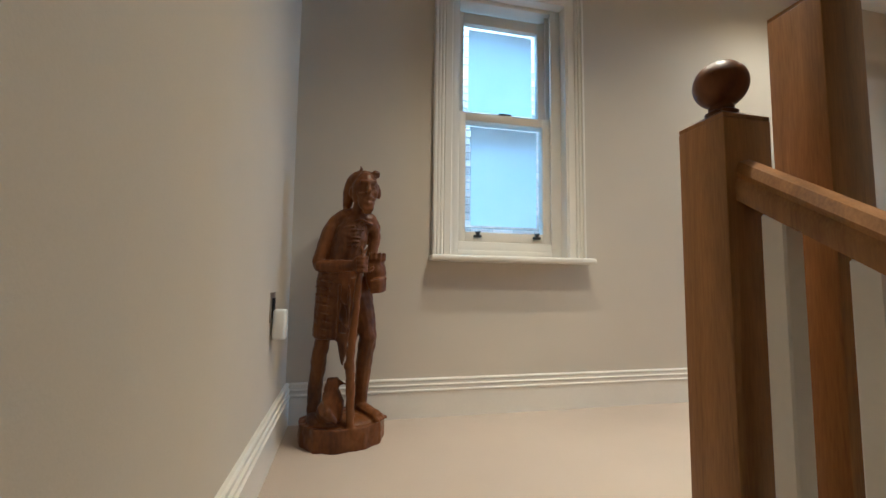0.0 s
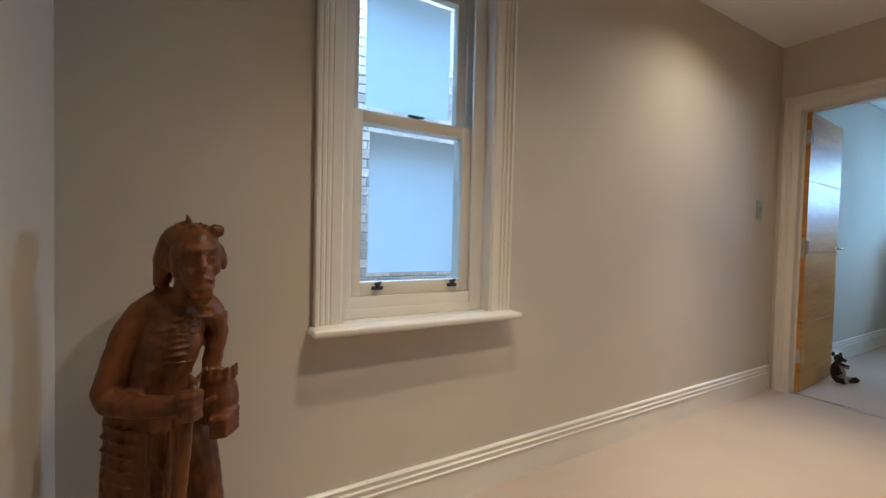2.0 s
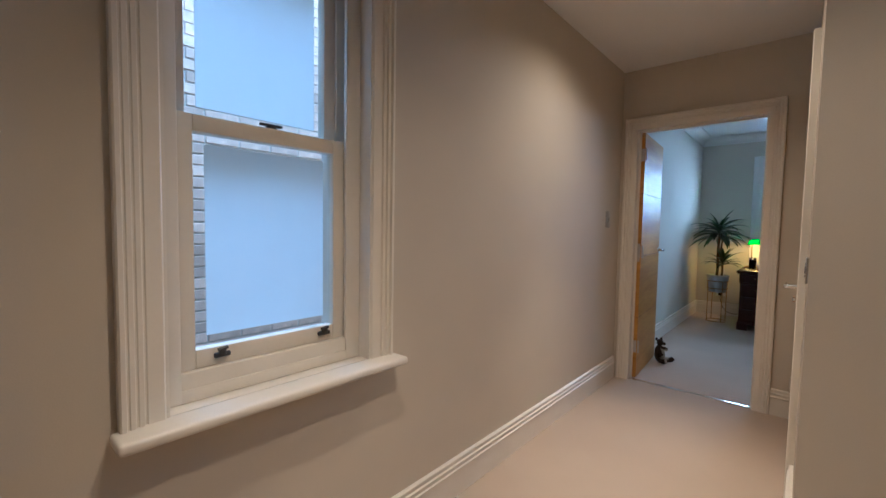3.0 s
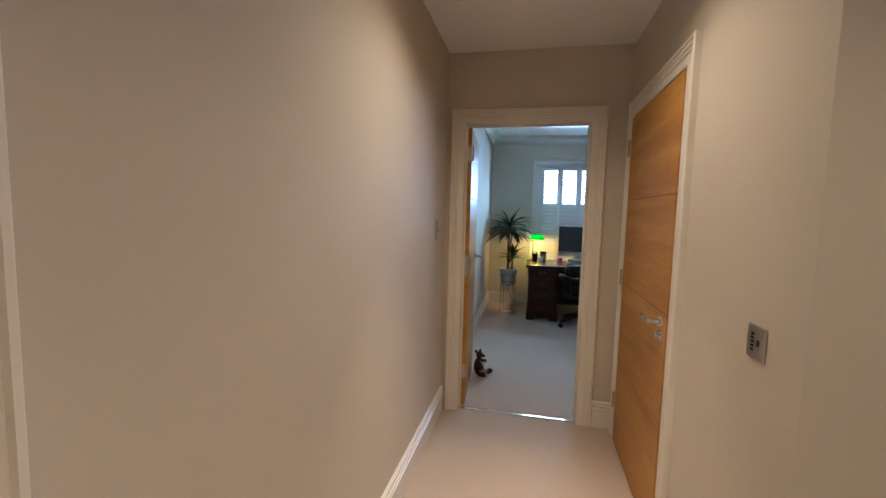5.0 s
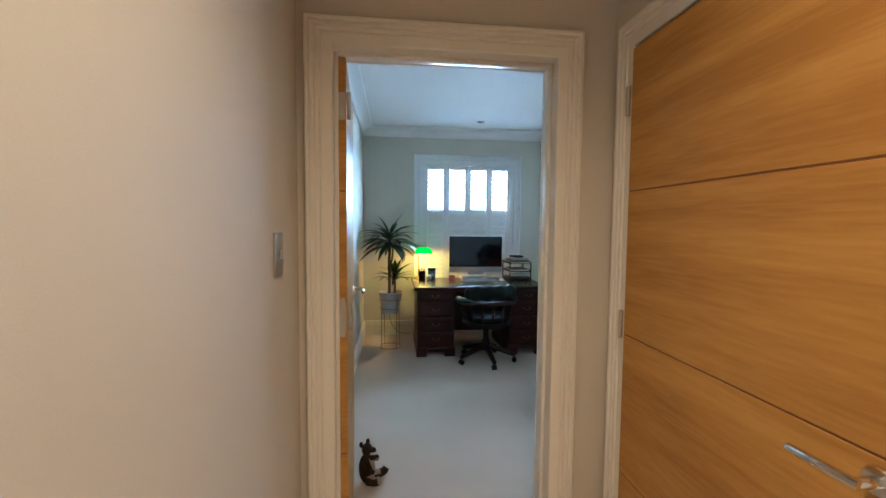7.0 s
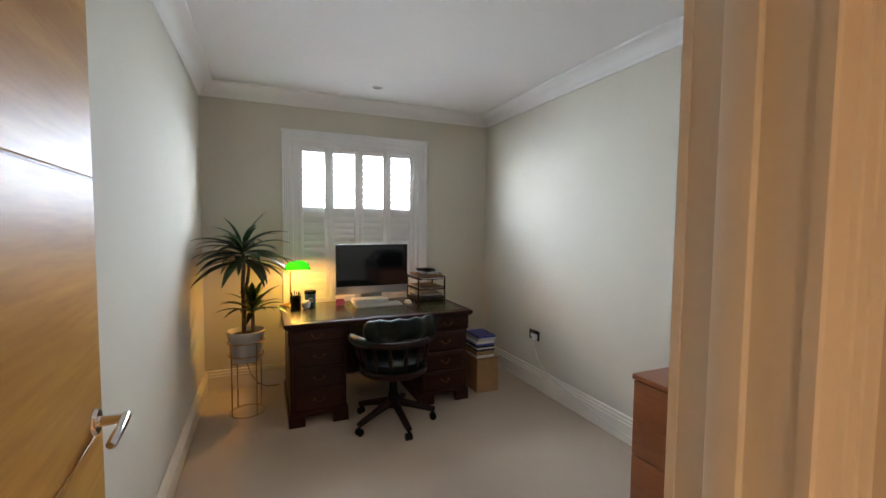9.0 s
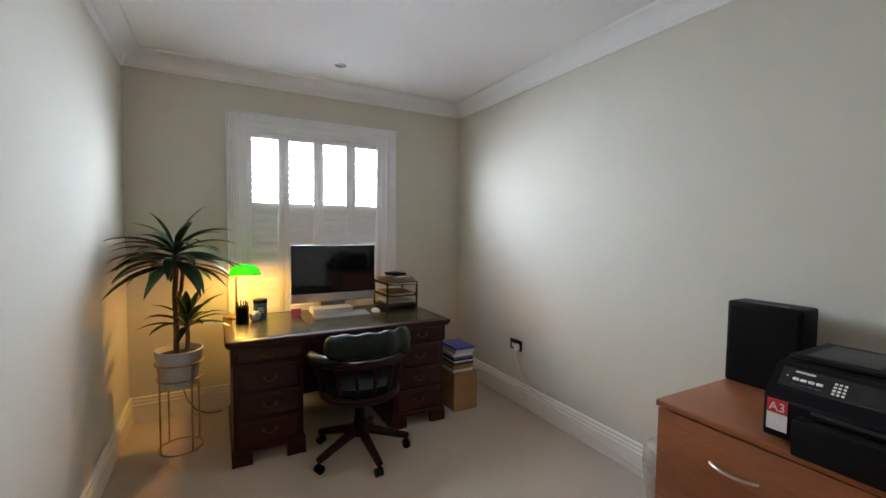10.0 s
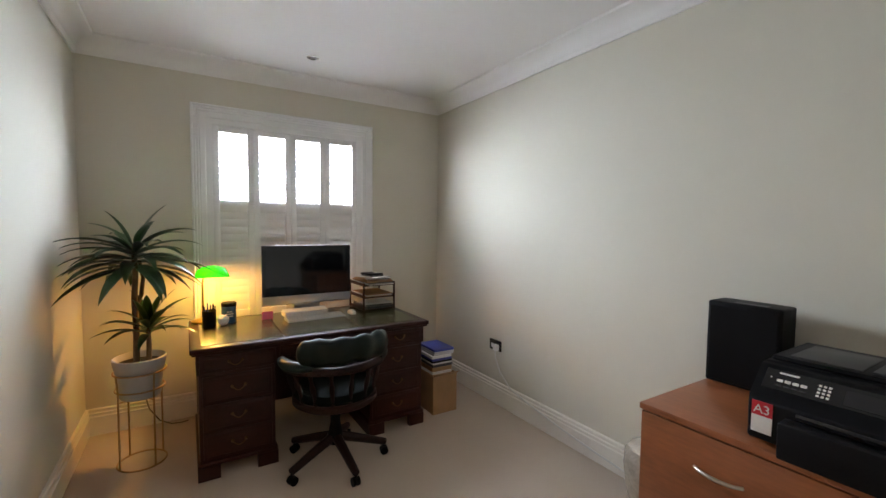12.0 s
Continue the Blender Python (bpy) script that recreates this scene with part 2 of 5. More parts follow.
def link(name, bm, mats, smooth=35):
    bmesh.ops.recalc_face_normals(bm, faces=bm.faces[:])
    me = bpy.data.meshes.new(name)
    bm.to_mesh(me)
    bm.free()
    for m in (mats if isinstance(mats, (list, tuple)) else [mats]):
        me.materials.append(m)
    if smooth:
        me.shade_smooth()
        me.set_sharp_from_angle(angle=radians(smooth))
    return new(name, me)


def part(name, bm, mat, parent, label=""):
    ob = link(name, bm, mat)
    ob.parent = parent
    return tagged(ob, label)


def thing(name, m, label, category, group=""):
    ob = new(name)
    ob.empty_display_size = 0.1
    ob.matrix_world = m
    return tagged(ob, label, category, group)


def structure(name, bm, mat, label, category):
    return tagged(link(name, bm, mat), label, category, kind="structure")


def B():
    return bmesh.new()


def sweep(bm, profile, p0, p1, out):
    """A moulding: (out, up) pairs drawn along a straight run."""
    o = Vector(out)
    a, b = Vector(p0), Vector(p1)
    ra = [bm.verts.new(a + o * u + Vector((0, 0, h))) for u, h in profile]
    rb = [bm.verts.new(b + o * u + Vector((0, 0, h))) for u, h in profile]
    n = len(profile)
    for i in range(n):
        bm.faces.new((ra[i], ra[(i + 1) % n], rb[(i + 1) % n], rb[i]))
    bm.faces.new(ra[::-1])
    bm.faces.new(rb)
    return bm


ARCH = [(0, 0), (0, 0.014), (0.004, 0.017), (0.037, 0.017), (0.0395, 0.0135), (0.0425, 0.0135), (0.046, 0.020), (0.055, 0.020), (0.0575, 0.0165), (0.0605, 0.0165), (0.064, 0.024), (0.073, 0.024), (0.0755, 0.020), (0.0785, 0.020), (0.082, 0.029), (0.091, 0.029), (0.095, 0.025), (0.095, 0)]


def architrave(bm, a0, a1, top, plane, sign, axis, base=0.0):
    """Mitred casing round an opening from a0 to a1 along the wall; axis is the wall's running axis."""
    rings = []
    for u, d in ARCH:
        path = [(a0 - u, base), (a0 - u, top + u), (a1 + u, top + u), (a1 + u, base)]
        ring = []
        for s, z in path:
            ring.append(bm.verts.new((s, plane + sign * d, z) if axis == "x" else (plane + sign * d, s, z)))
        rings.append(ring)
    n = len(rings)
    for i in range(n):
        r, q = rings[i], rings[(i + 1) % n]
        for j in range(3):
            bm.faces.new((r[j], r[j + 1], q[j + 1], q[j]))
    bm.faces.new([r[0] for r in rings])
    bm.faces.new([r[3] for r in rings][::-1])
    return bm


SKIRT = [(0, 0), (0.018, 0), (0.018, 0.118), (0.023, 0.122), (0.023, 0.128), (0.017, 0.132), (0.017, 0.143), (0.021, 0.147), (0.021, 0.152), (0.014, 0.156), (0.014, 0.166), (0.017, 0.170), (0.017, 0.175), (0.011, 0.180), (0, 0.180)]

# ---- the large structure ----
XW, YN = 0.175, 2.015          # landing: window wall and west wall
XE, XR = 4.195, 4.33            # the wall between corridor and study
YC = 0.825                     # corridor's south wall
YS, YL, XF = -0.65, 2.055, 7.955   # study: south, north and far walls
ZC, ZS = 2.52, 2.61            # ceilings

bm = B()
box(bm, XW - 0.15, 1.02, 0.66, 2.4, -0.25, 0)
box(bm, 1.02, XE + 0.02, 0.66, 2.4, -0.25, 0)
box(bm, 1.306, 2.32, -1.6, 0.66, -0.25, 0)
structure("floor", bm, CARPET, "beige wool carpet over landing and corridor", "carpet")
bm = B()
box(bm, XE + 0.02, XF + 0.3, YS - 0.15, YL + 0.3, -0.25, 0)
structure("floor_study", bm, CARPET, "beige wool carpet across the study", "carpet")
bm = B()
for i in range(1, 9):
    y1 = 0.66 - 0.23 * (i - 1)
    box(bm, XW, 1.03, y1 - 0.25, y1 - 0.0005 * i, -0.19 * i - 0.19, -0.19 * i, 0.012)
structure("stairs", bm, CARPET, "carpeted staircase rising to the landing", "stairs")

# window wall, with the sash window's opening
WX0, WX1, WZ0, WZ1 = 0.915, 1.562, 0.765, 2.175
bm = B()
box(bm, XW - 0.15, WX0, YN, YN + 0.3, -2, ZC + 0.1)
box(bm, WX1, XE + 0.005, YN, YN + 0.3, -2, ZC + 0.1)
box(bm, WX0, WX1, YN, YN + 0.3, -2, WZ0 - 0.03)
box(bm, WX0, WX1, YN, YN + 0.3, WZ1, ZC + 0.1)
structure("wall_north", bm, PAINT, "stone-coloured painted plaster wall with a sash window", "wall")
bm = B()
box(bm, XW - 0.15, XW, -2.2, YN + 0.01, -2, ZC + 0.1)
structure("wall_west", bm, PAINT, "stone-coloured painted plaster wall beside the stairs", "wall")
bm = B()
DX0, DX1, DZ = 3.165, 4.047, 2.045
box(bm, 2.32, DX0 - 0.02, YC - 0.12, YC, -0.2, ZC + 0.1)
box(bm, DX1 + 0.02, XE + 0.005, YC - 0.12, YC, -0.2, ZC + 0.1)
box(bm, DX0 - 0.02, DX1 + 0.02, YC - 0.12, YC, DZ + 0.02, ZC + 0.1)
structure("wall_south_corridor", bm, PAINT, "stone-coloured plaster wall with an oak door", "wall")
bm = B()
box(bm, 2.32, 2.44, -1.6, YC - 0.12, -2, ZC + 0.1)
structure("wall_stairwell", bm, PAINT, "stone-coloured plaster wall by the stairwell", "wall")
bm = B()
box(bm, XW - 0.1, 2.44, -2.3, -2.15, -2, ZC + 0.1)
box(bm, 1.306, 2.44, -1.75, -1.6, -2, ZC + 0.1)
structure("wall_stair_back", bm, PAINT, "stone-coloured plaster wall behind the stairs", "wall")
bm = B()
OY0, OY1, OZ = 1.058, 1.892, 2.045
box(bm, XE, XR, YC - 0.12, OY0 - 0.02, -0.1, ZS + 0.1)
box(bm, XE, XR, OY1 + 0.02, YL + 0.01, -0.1, ZS + 0.1)
box(bm, XE, XR, OY0 - 0.02, OY1 + 0.02, OZ + 0.02, ZS + 0.1)
box(bm, XE + 0.03, XR, YS, YC - 0.12, -0.1, ZS + 0.1)
structure("wall_east_corridor", bm, [PAINT], "plaster wall with the study doorway", "wall")
# study walls
SY0, SY1, SZ0, SZ1 = 0.13, 1.333, 0.62, 2.20
bm = B()
box(bm, XR - 0.01, XF + 0.3, YL, YL + 0.25, -0.1, ZS + 0.1)
structure("wall_study_north", bm, STUDY, "cream painted study wall", "wall")
bm = B()
box(bm, XR - 0.01, XF + 0.3, YS - 0.15, YS, -0.1, ZS + 0.1)
structure("wall_study_south", bm, STUDY, "cream painted study wall with a socket", "wall")
bm = B()
box(bm, XF, XF + 0.3, YS, SY0, -0.1, ZS + 0.1)
box(bm, XF, XF + 0.3, SY1, YL, -0.1, ZS + 0.1)
box(bm, XF, XF + 0.3, SY0, SY1, -0.1, SZ0)
box(bm, XF, XF + 0.3, SY0, SY1, SZ1, ZS + 0.1)
structure("wall_study_east", bm, STUDY, "cream painted study wall with a shuttered window", "wall")
bm = B()
box(bm, XR, XR + 0.004, YS, OY0 - 0.12, 0, ZS)
box(bm, XR, XR + 0.004, OY1 + 0.12, YL, 0, ZS)
box(bm, XR, XR + 0.004, OY0 - 0.12, OY1 + 0.12, OZ + 0.12, ZS)
structure("wall_study_west", bm, STUDY, "cream painted study wall round the doorway", "wall")
bm = B()
box(bm, XW - 0.15, XE + 0.02, -2.3, YN + 0.3, ZC, ZC + 0.09)
structure("ceiling", bm, CEIL, "white painted landing and corridor ceiling", "ceiling")
bm = B()
box(bm, XE + 0.025, XF + 0.3, YS - 0.15, YL + 0.25, ZS, ZS + 0.09)
structure("ceiling_study", bm, CEIL, "white painted study ceiling", "ceiling")

# skirting boards
bm = B()
sweep(bm, SKIRT, (XW + 0.018, YN, 0), (XE - 0.03, YN, 0), (0, -1, 0))
sweep(bm, SKIRT, (XW, 0.66, 0), (XW, YN, 0), (1, 0, 0))
sweep(bm, SKIRT, (2.32, YC, 0), (DX0 - 0.10, YC, 0), (0, 1, 0))
sweep(bm, SKIRT, (XE, YC + 0.002, 0), (XE, OY0 - 0.096, 0), (-1, 0, 0))
structure("baseboard", bm, GLOSS, "white stepped skirting board along the landing", "skirting board")
bm = B()
sweep(bm, SKIRT, (XR, YL, 0), (XF, YL, 0), (0, -1, 0))
sweep(bm, SKIRT, (XF, YS + 0.018, 0), (XF, YL - 0.018, 0), (-1, 0, 0))
sweep(bm, SKIRT, (XR, YS, 0), (XF, YS, 0), (0, 1, 0))
sweep(bm, SKIRT, (XR + 0.004, YS + 0.018, 0), (XR + 0.004, OY0 - 0.10, 0), (1, 0, 0))
structure("baseboard_study", bm, GLOSS, "white stepped skirting board round the study", "skirting board")
# study cornice
CORN = [(0, 0), (0, -0.112), (0.012, -0.112), (0.016, -0.098), (0.022, -0.092)] + [(0.095 - 0.073 * math.cos(a), -0.092 + 0.073 * math.sin(a)) for a in [i * math.pi / 12 for i in range(1, 6)]] + [(0.100, -0.018), (0.118, -0.014), (0.122, 0)]
bm = B()
sweep(bm, CORN, (XR, YL, ZS), (XF, YL, ZS), (0, -1, 0))
sweep(bm, CORN, (XF, YS, ZS), (XF, YL, ZS), (-1, 0, 0))
sweep(bm, CORN, (XR, YS, ZS), (XF, YS, ZS), (0, 1, 0))
sweep(bm, CORN, (XR + 0.004, YS, ZS), (XR + 0.004, YL, ZS), (1, 0, 0))
structure("cornice", bm, CEIL, "white moulded plaster cornice round the study", "cornice")

# ---- doorways and doors ----
bm = B()
architrave(bm, OY0 + 0.003, OY1 - 0.003, OZ - 0.002, XE, -1, "y")
architrave(bm, OY0 + 0.003, OY1 - 0.003, OZ - 0.002, XR + 0.004, 1, "y")
structure("trim_study_door", bm, GLOSS, "white moulded architrave round the study doorway", "architrave")
bm = B()
for y0, y1 in ((OY0 - 0.02, OY0), (OY1, OY1 + 0.02)):
    box(bm, XE - 0.004, XR + 0.008, y0, y1, 0, OZ)
box(bm, XE - 0.004, XR + 0.008, OY0 - 0.02, OY1 + 0.02, OZ, OZ + 0.02)
box(bm, XE + 0.052, XE + 0.092, OY0, OY0 + 0.014, 0, OZ, 0.002)
box(bm, XE + 0.052, XE + 0.092, OY1 - 0.014, OY1, 0, OZ, 0.002)
box(bm, XE + 0.052, XE + 0.092, OY0 + 0.014, OY1 - 0.014, OZ - 0.014, OZ, 0.002)
structure("trim_study_lining", bm, GLOSS, "white painted door lining with stops", "door frame")
bm = B()
box(bm, XE + 0.012, XE + 0.042, OY0, OY1, 0, 0.006, 0.002)
structure("trim_threshold", bm, CHROME, "bright metal carpet strip across the doorway", "threshold strip")
bm = B()
architrave(bm, DX0 + 0.003, DX1 - 0.003, DZ - 0.002, YC, 1, "x")
structure("trim_corridor_door", bm, GLOSS, "white moulded architrave round the closed oak door", "architrave")
bm = B()
for x0, x1 in ((DX0 - 0.02, DX0), (DX1, DX1 + 0.02)):
    box(bm, x0, x1, YC - 0.13, YC + 0.004, 0, DZ)
box(bm, DX0 - 0.02, DX1 + 0.02, YC - 0.13, YC + 0.004, DZ, DZ + 0.02)
box(bm, DX0, DX1, YC - 0.13, YC - 0.115, 0, DZ)
structure("trim_corridor_lining", bm, GLOSS, "white painted door lining", "door frame")


def lever(parent, at, out, along, keyed=True):
    """A lever handle on a round rose: out of the leaf, then along it."""
    o, a, p = Vector(out), Vector(along), Vector(at)
    bm = B()
    tube(bm, [p, p + o * 0.004, p + o * 0.009], [0.027, 0.027, 0.024], 24)
    tube(bm, [p + o * 0.006, p + o * 0.045, p + o * 0.053 + a * 0.004], [0.011, 0.010, 0.009], 14)
    h = part("handle", bm, CHROME, parent, "polished chrome lever handle")
    bm = B()
    tube(bm, [p + o * 0.050 - a * 0.008, p + o * 0.052 + a * 0.03, p + o * 0.052 + a * 0.118, p + o * 0.051 + a * 0.122], [0.0095, 0.0095, 0.0085, 0.006], 14)
    part("lever", bm, CHROME, h)
    if keyed:
        q = p - Vector((0, 0, 0.062))
        bm = B()
        tube(bm, [q, q + o * 0.004, q + o * 0.009], [0.027, 0.027, 0.024], 24)
        tube(bm, [q + o * 0.008, q + o * 0.02, q + o * 0.024], [0.013, 0.014, 0.009], 16)
        part("lock_turn", bm, CHROME, h)


def oak_door(name, m, width, side, label):
    """Leaf from x=0 (hinges) to x=width; the four boards show on the side y = side * 0.02."""
    d = thing(name, m, label, "door")
    tagged(d, kind="structure")
    t = 0.020
    bm = B()
    box(bm, 0.001, width - 0.001, -t + 0.002, t - 0.002, 0.008, 2.030)
    part("core", bm, OAKE, d)
    cuts = [0.006, 0.515, 1.026, 1.538, 2.032]
    for z0, z1 in zip(cuts, cuts[1:]):
        bm = B()
        box(bm, 0, width, -t, t, z0 + 0.0025, z1 - 0.0025, 0.0015, 1)
        part("panel", bm, OAK, d)
    for z in (0.27, 1.062, 1.852):
        bm = B()
        tube(bm, [(-0.004, side * (t + 0.011), z - 0.05), (-0.004, side * (t + 0.011), z + 0.05)], 0.0075, 12)
        box(bm, -0.0025, -0.0005, -t + 0.004, t + 0.003, z - 0.05, z + 0.05)
        part("hinge", bm, STEEL, d)
    return d


d1 = oak_door("door_1", pose(DX1 - 0.004, 0.827, 0, 0, 0, 180), DX1 - DX0 - 0.010, -1, "closed oak flush door with three horizontal grooves")
lever(d1, (0.805, -0.020, 0.985), (0, -1, 0), (-1, 0, 0))
d2 = oak_door("door_2", pose(4.258, OY1 - 0.022, 0, 0, 0, 3.6), 0.76, -1, "oak flush door standing open into the study")
lever(d2, (0.70, -0.020, 1.055), (0, -1, 0), (-1, 0, 0), keyed=False)
lever(d2, (0.70, 0.020, 1.055), (0, 1, 0), (-1, 0, 0), keyed=False)
bm = B()
box(bm, -0.001, -0.0002, -0.012, 0.012, 0.98, 1.13)
part("latch_plate", bm, STEEL, d2)

# ---- landing: sash window ----
win = tagged(thing("window_1", pose(0, 0, 0), "white painted sash window with frosted panes", "window"), kind="structure")
bm = B()
architrave(bm, WX0 + 0.004, WX1 - 0.004, WZ1 - 0.004, YN, -1, "x", base=WZ0)
part("architrave", bm, GLOSS, win)
bm = B()
box(bm, 0.808, 1.672, 1.923, YN - 0.0005, WZ0 - 0.028, WZ0, 0.010, 3)
box(bm, WX0 + 0.001, WX1 - 0.001, YN - 0.002, YN + 0.28, WZ0 - 0.029, WZ0 - 0.001)
part("window_sill", bm, GLOSS, win, "white painted window board with rounded nosing")
bm = B()
for x0, x1 in ((WX0 - 0.001, WX0 + 0.012), (WX1 - 0.012, WX1 + 0.001)):
    box(bm, x0, x1, YN - 0.012, YN + 0.20, WZ0, WZ1)
box(bm, WX0 + 0.012, WX1 - 0.012, YN - 0.012, YN + 0.20, WZ1 - 0.012, WZ1)
box(bm, WX0 + 0.012, WX1 - 0.012, YN + 0.050, YN + 0.20, WZ0 - 0.0005, 0.845, 0.004)
box(bm, WX0 + 0.012, WX1 - 0.012, YN + 0.046, YN + 0.051, WZ0, 0.800, 0.002)
for x0, x1 in ((WX0 + 0.012, WX0 + 0.056), (WX1 - 0.072, WX1 - 0.012)):
    box(bm, x0, x1, YN + 0.045, YN + 0.062, WZ0, WZ1 - 0.012, 0.004)
    box(bm, x0, x1 , YN + 0.106, YN + 0.118, WZ0, WZ1 - 0.012, 0.002)
    box(bm, x0, x1, YN + 0.160, YN + 0.20, WZ0, WZ1 - 0.012, 0.002)
box(bm, WX0 + 0.056, WX1 - 0.072, YN + 0.045, YN + 0.062, WZ1 - 0.034, WZ1 - 0.012, 0.004)
part("window_frame", bm, GLOSS, win)


def sash(z0, z1, y0, bottom, top, label):
    x0, x1, st = WX0 + 0.050, WX1 - 0.066, 0.047
    bm = B()
    box(bm, x0, x0 + st, y0, y0 + 0.04, z0, z1, 0.003)
    box(bm, x1 - st, x1, y0, y0 + 0.04, z0, z1, 0.003)
    box(bm, x0 + st, x1 - st, y0 + 0.0005, y0 + 0.0395, z0, z0 + bottom, 0.003)
    box(bm, x0 + st, x1 - st, y0 + 0.0005, y0 + 0.0395, z1 - top, z1, 0.003)
    s = part("sash", bm, GLOSS, win, label)
    a0, a1, b0, b1 = x0 + st, x1 - st, z0 + bottom, z1 - top
    bm = B()
    box(bm, a0 - 0.004, a1 + 0.004, y0 + 0.018, y0 + 0.022, b0 - 0.004, b1 + 0.004)
    p = part("pane", bm, GLASS, s)
    p.visible_shadow = False
    bm = B()
    box(bm, a0 + 0.032, a1 - 0.032, y0 + 0.0135, y0 + 0.0150, b0 + 0.034, b1 - 0.030)
    part("frosted_film", bm, FROST, s, "frosted film stuck inside a clear border")
    return s


low = sash(0.846, 1.536, YN + 0.064, 0.052, 0.045, "lower sash with two brass-black fasteners")
upp = sash(1.500, 2.130, YN + 0.120, 0.038, 0.062, "upper sash behind the lower one")
for x in (1.078, 1.409):
    bm = B()
    box(bm, x - 0.022, x + 0.022, YN + 0.052, YN + 0.066, 0.868, 0.882, 0.004)
    tube(bm, [(x, YN + 0.056, 0.878), (x, YN + 0.050, 0.892)], [0.011, 0.008], 12)
    tube(bm, [(x - 0.014, YN + 0.050, 0.892), (x + 0.012, YN + 0.050, 0.896)], [0.006, 0.005], 10)
    part("sash_fastener", bm, GREYP, low, "dark metal sash fastener")
bm = B()
tube(bm, [(1.24, YN + 0.088, 1.536), (1.24, YN + 0.088, 1.548)], [0.018, 0.014], 14)
box(bm, 1.205, 1.275, YN + 0.080, YN + 0.096, 1.546, 1.554, 0.003)
part("sash_lock", bm, GREYP, low, "dark metal sash lock on the meeting rail")

# ---- landing: newels, handrail, balusters ----


def newel(x0, y0, size, base, top, label, ball=False):
    n = thing("newel_post", pose(x0 + size / 2, y0 + size / 2, base), label, "newel post")
    h, r = top - base, size / 2
    bm = B()
    box(bm, -r, r, -r, r, 0, h - 0.012, 0.004, 2)
    part("post", bm, OAKU, n)
    bm = B()
    q = r - 0.0015
    lo = [bm.verts.new((x * q, y * q, h - 0.0125)) for x, y in ((-1, -1), (1, -1), (1, 1), (-1, 1))]
    mid = [bm.verts.new((x * q, y * q, h - 0.006)) for x, y in ((-1, -1), (1, -1), (1, 1), (-1, 1))]
    hi = [bm.verts.new((x * r * 0.35, y * r * 0.35, h + 0.012)) for x, y in ((-1, -1), (1, -1), (1, 1), (-1, 1))]
    for u, w in ((lo, mid), (mid, hi)):
        for k in range(4):
            bm.faces.new((u[k], u[(k + 1) % 4], w[(k + 1) % 4], w[k]))
    bm.faces.new(hi)
    part("cap", bm, OAKU, n)
    if ball:
        bm = B()
        lathe(bm, [(0, h + 0.008), (0.024, h + 0.008), (0.026, h + 0.014), (0.018, h + 0.019), (0.020, h + 0.023)] + [(0.0435 * math.sin(a), h + 0.066 - 0.0425 * math.cos(a)) for a in [0.45 + i * (math.pi - 0.45) / 14 for i in range(15)]], n=32)
        part("ball_finial", bm, CARVED, n, "dark polished wooden ball finial")
    return n


newel(1.018, 0.562, 0.096, -0.45, 0.918, "square oak newel post with a ball finial", ball=True)
newel(1.208, 0.540, 0.096, -0.45, 1.150, "taller square oak newel post beside the stairs")
ang = radians(34)
rail = thing("handrail", pose(1.066, 0.562, 0.800), "sloping oak handrail with moulded top", "handrail")
RAIL = [(-0.030, -0.034), (0.030, -0.034), (0.032, -0.010), (0.026, 0.004), (0.031, 0.014), (0.022, 0.030), (0.0, 0.036), (-0.022, 0.030), (-0.031, 0.014), (-0.026, 0.004), (-0.032, -0.010)]
bm = B()
L = 2.0
a = [bm.verts.new((u, 0, v)) for u, v in RAIL]
b = [bm.verts.new((u, -L * math.cos(ang), v - L * math.sin(ang))) for u, v in RAIL]
for i in range(len(RAIL)):
    j = (i + 1) % len(RAIL)
    bm.faces.new((a[i], a[j], b[j], b[i]))
bm.faces.new(a)
bm.faces.new(b[::-1])
part("rail", bm, OAKU, rail)
bm = B()
a = [bm.verts.new((u, 0, v)) for u, v in ((-0.02, -1.12), (0.02, -1.12), (0.02, -0.72), (-0.02, -0.72))]
b = [bm.verts.new((u, -L * math.cos(ang), v - L * math.sin(ang))) for u, v in ((-0.02, -1.12), (0.02, -1.12), (0.02, -0.72), (-0.02, -0.72))]
for i in range(4):
    bm.faces.new((a[i], a[(i + 1) % 4], b[(i + 1) % 4], b[i]))
bm.faces.new(a)
bm.faces.new(b[::-1])
part("string", bm, GLOSS, rail, "white painted stair string")
for i in range(13):
    y = -0.045 - 0.112 * i
    z = y * math.tan(ang)
    bm = B()
    box(bm, -0.018, 0.018, y - 0.018, y + 0.018, z - 0.76, z - 0.030, 0.003, 1)
    part("baluster", bm, GLOSS, rail, "white painted square baluster")

# ---- landing: small fixtures ----
s = thing("wall_socket", pose(XW, 1.575, 0.530), "brushed steel double socket on the landing wall", "socket")
bm = B()
box(bm, 0, 0.006, -0.043, 0.043, -0.043, 0.060, 0.003)
part("plate", bm, STEEL, s)
bm = B()
box(bm, 0.0055, 0.0075, -0.030, 0.030, -0.030, 0.040, 0.001)
part("insert", bm, BLACK, s)
s = thing("plug_in_unit", pose(XW + 0.0078, 1.575, 0.488), "white plastic plug-in unit in the socket", "plug")
bm = B()
box(bm, 0, 0.044, -0.027, 0.027, -0.060, 0.044, 0.010, 3)
part("case", bm, PALE, s)
bm = B()
box(bm, 0.042, 0.0455, -0.012, 0.012, -0.030, 0.0, 0.001)
part("front_grille", bm, PAPER, s)

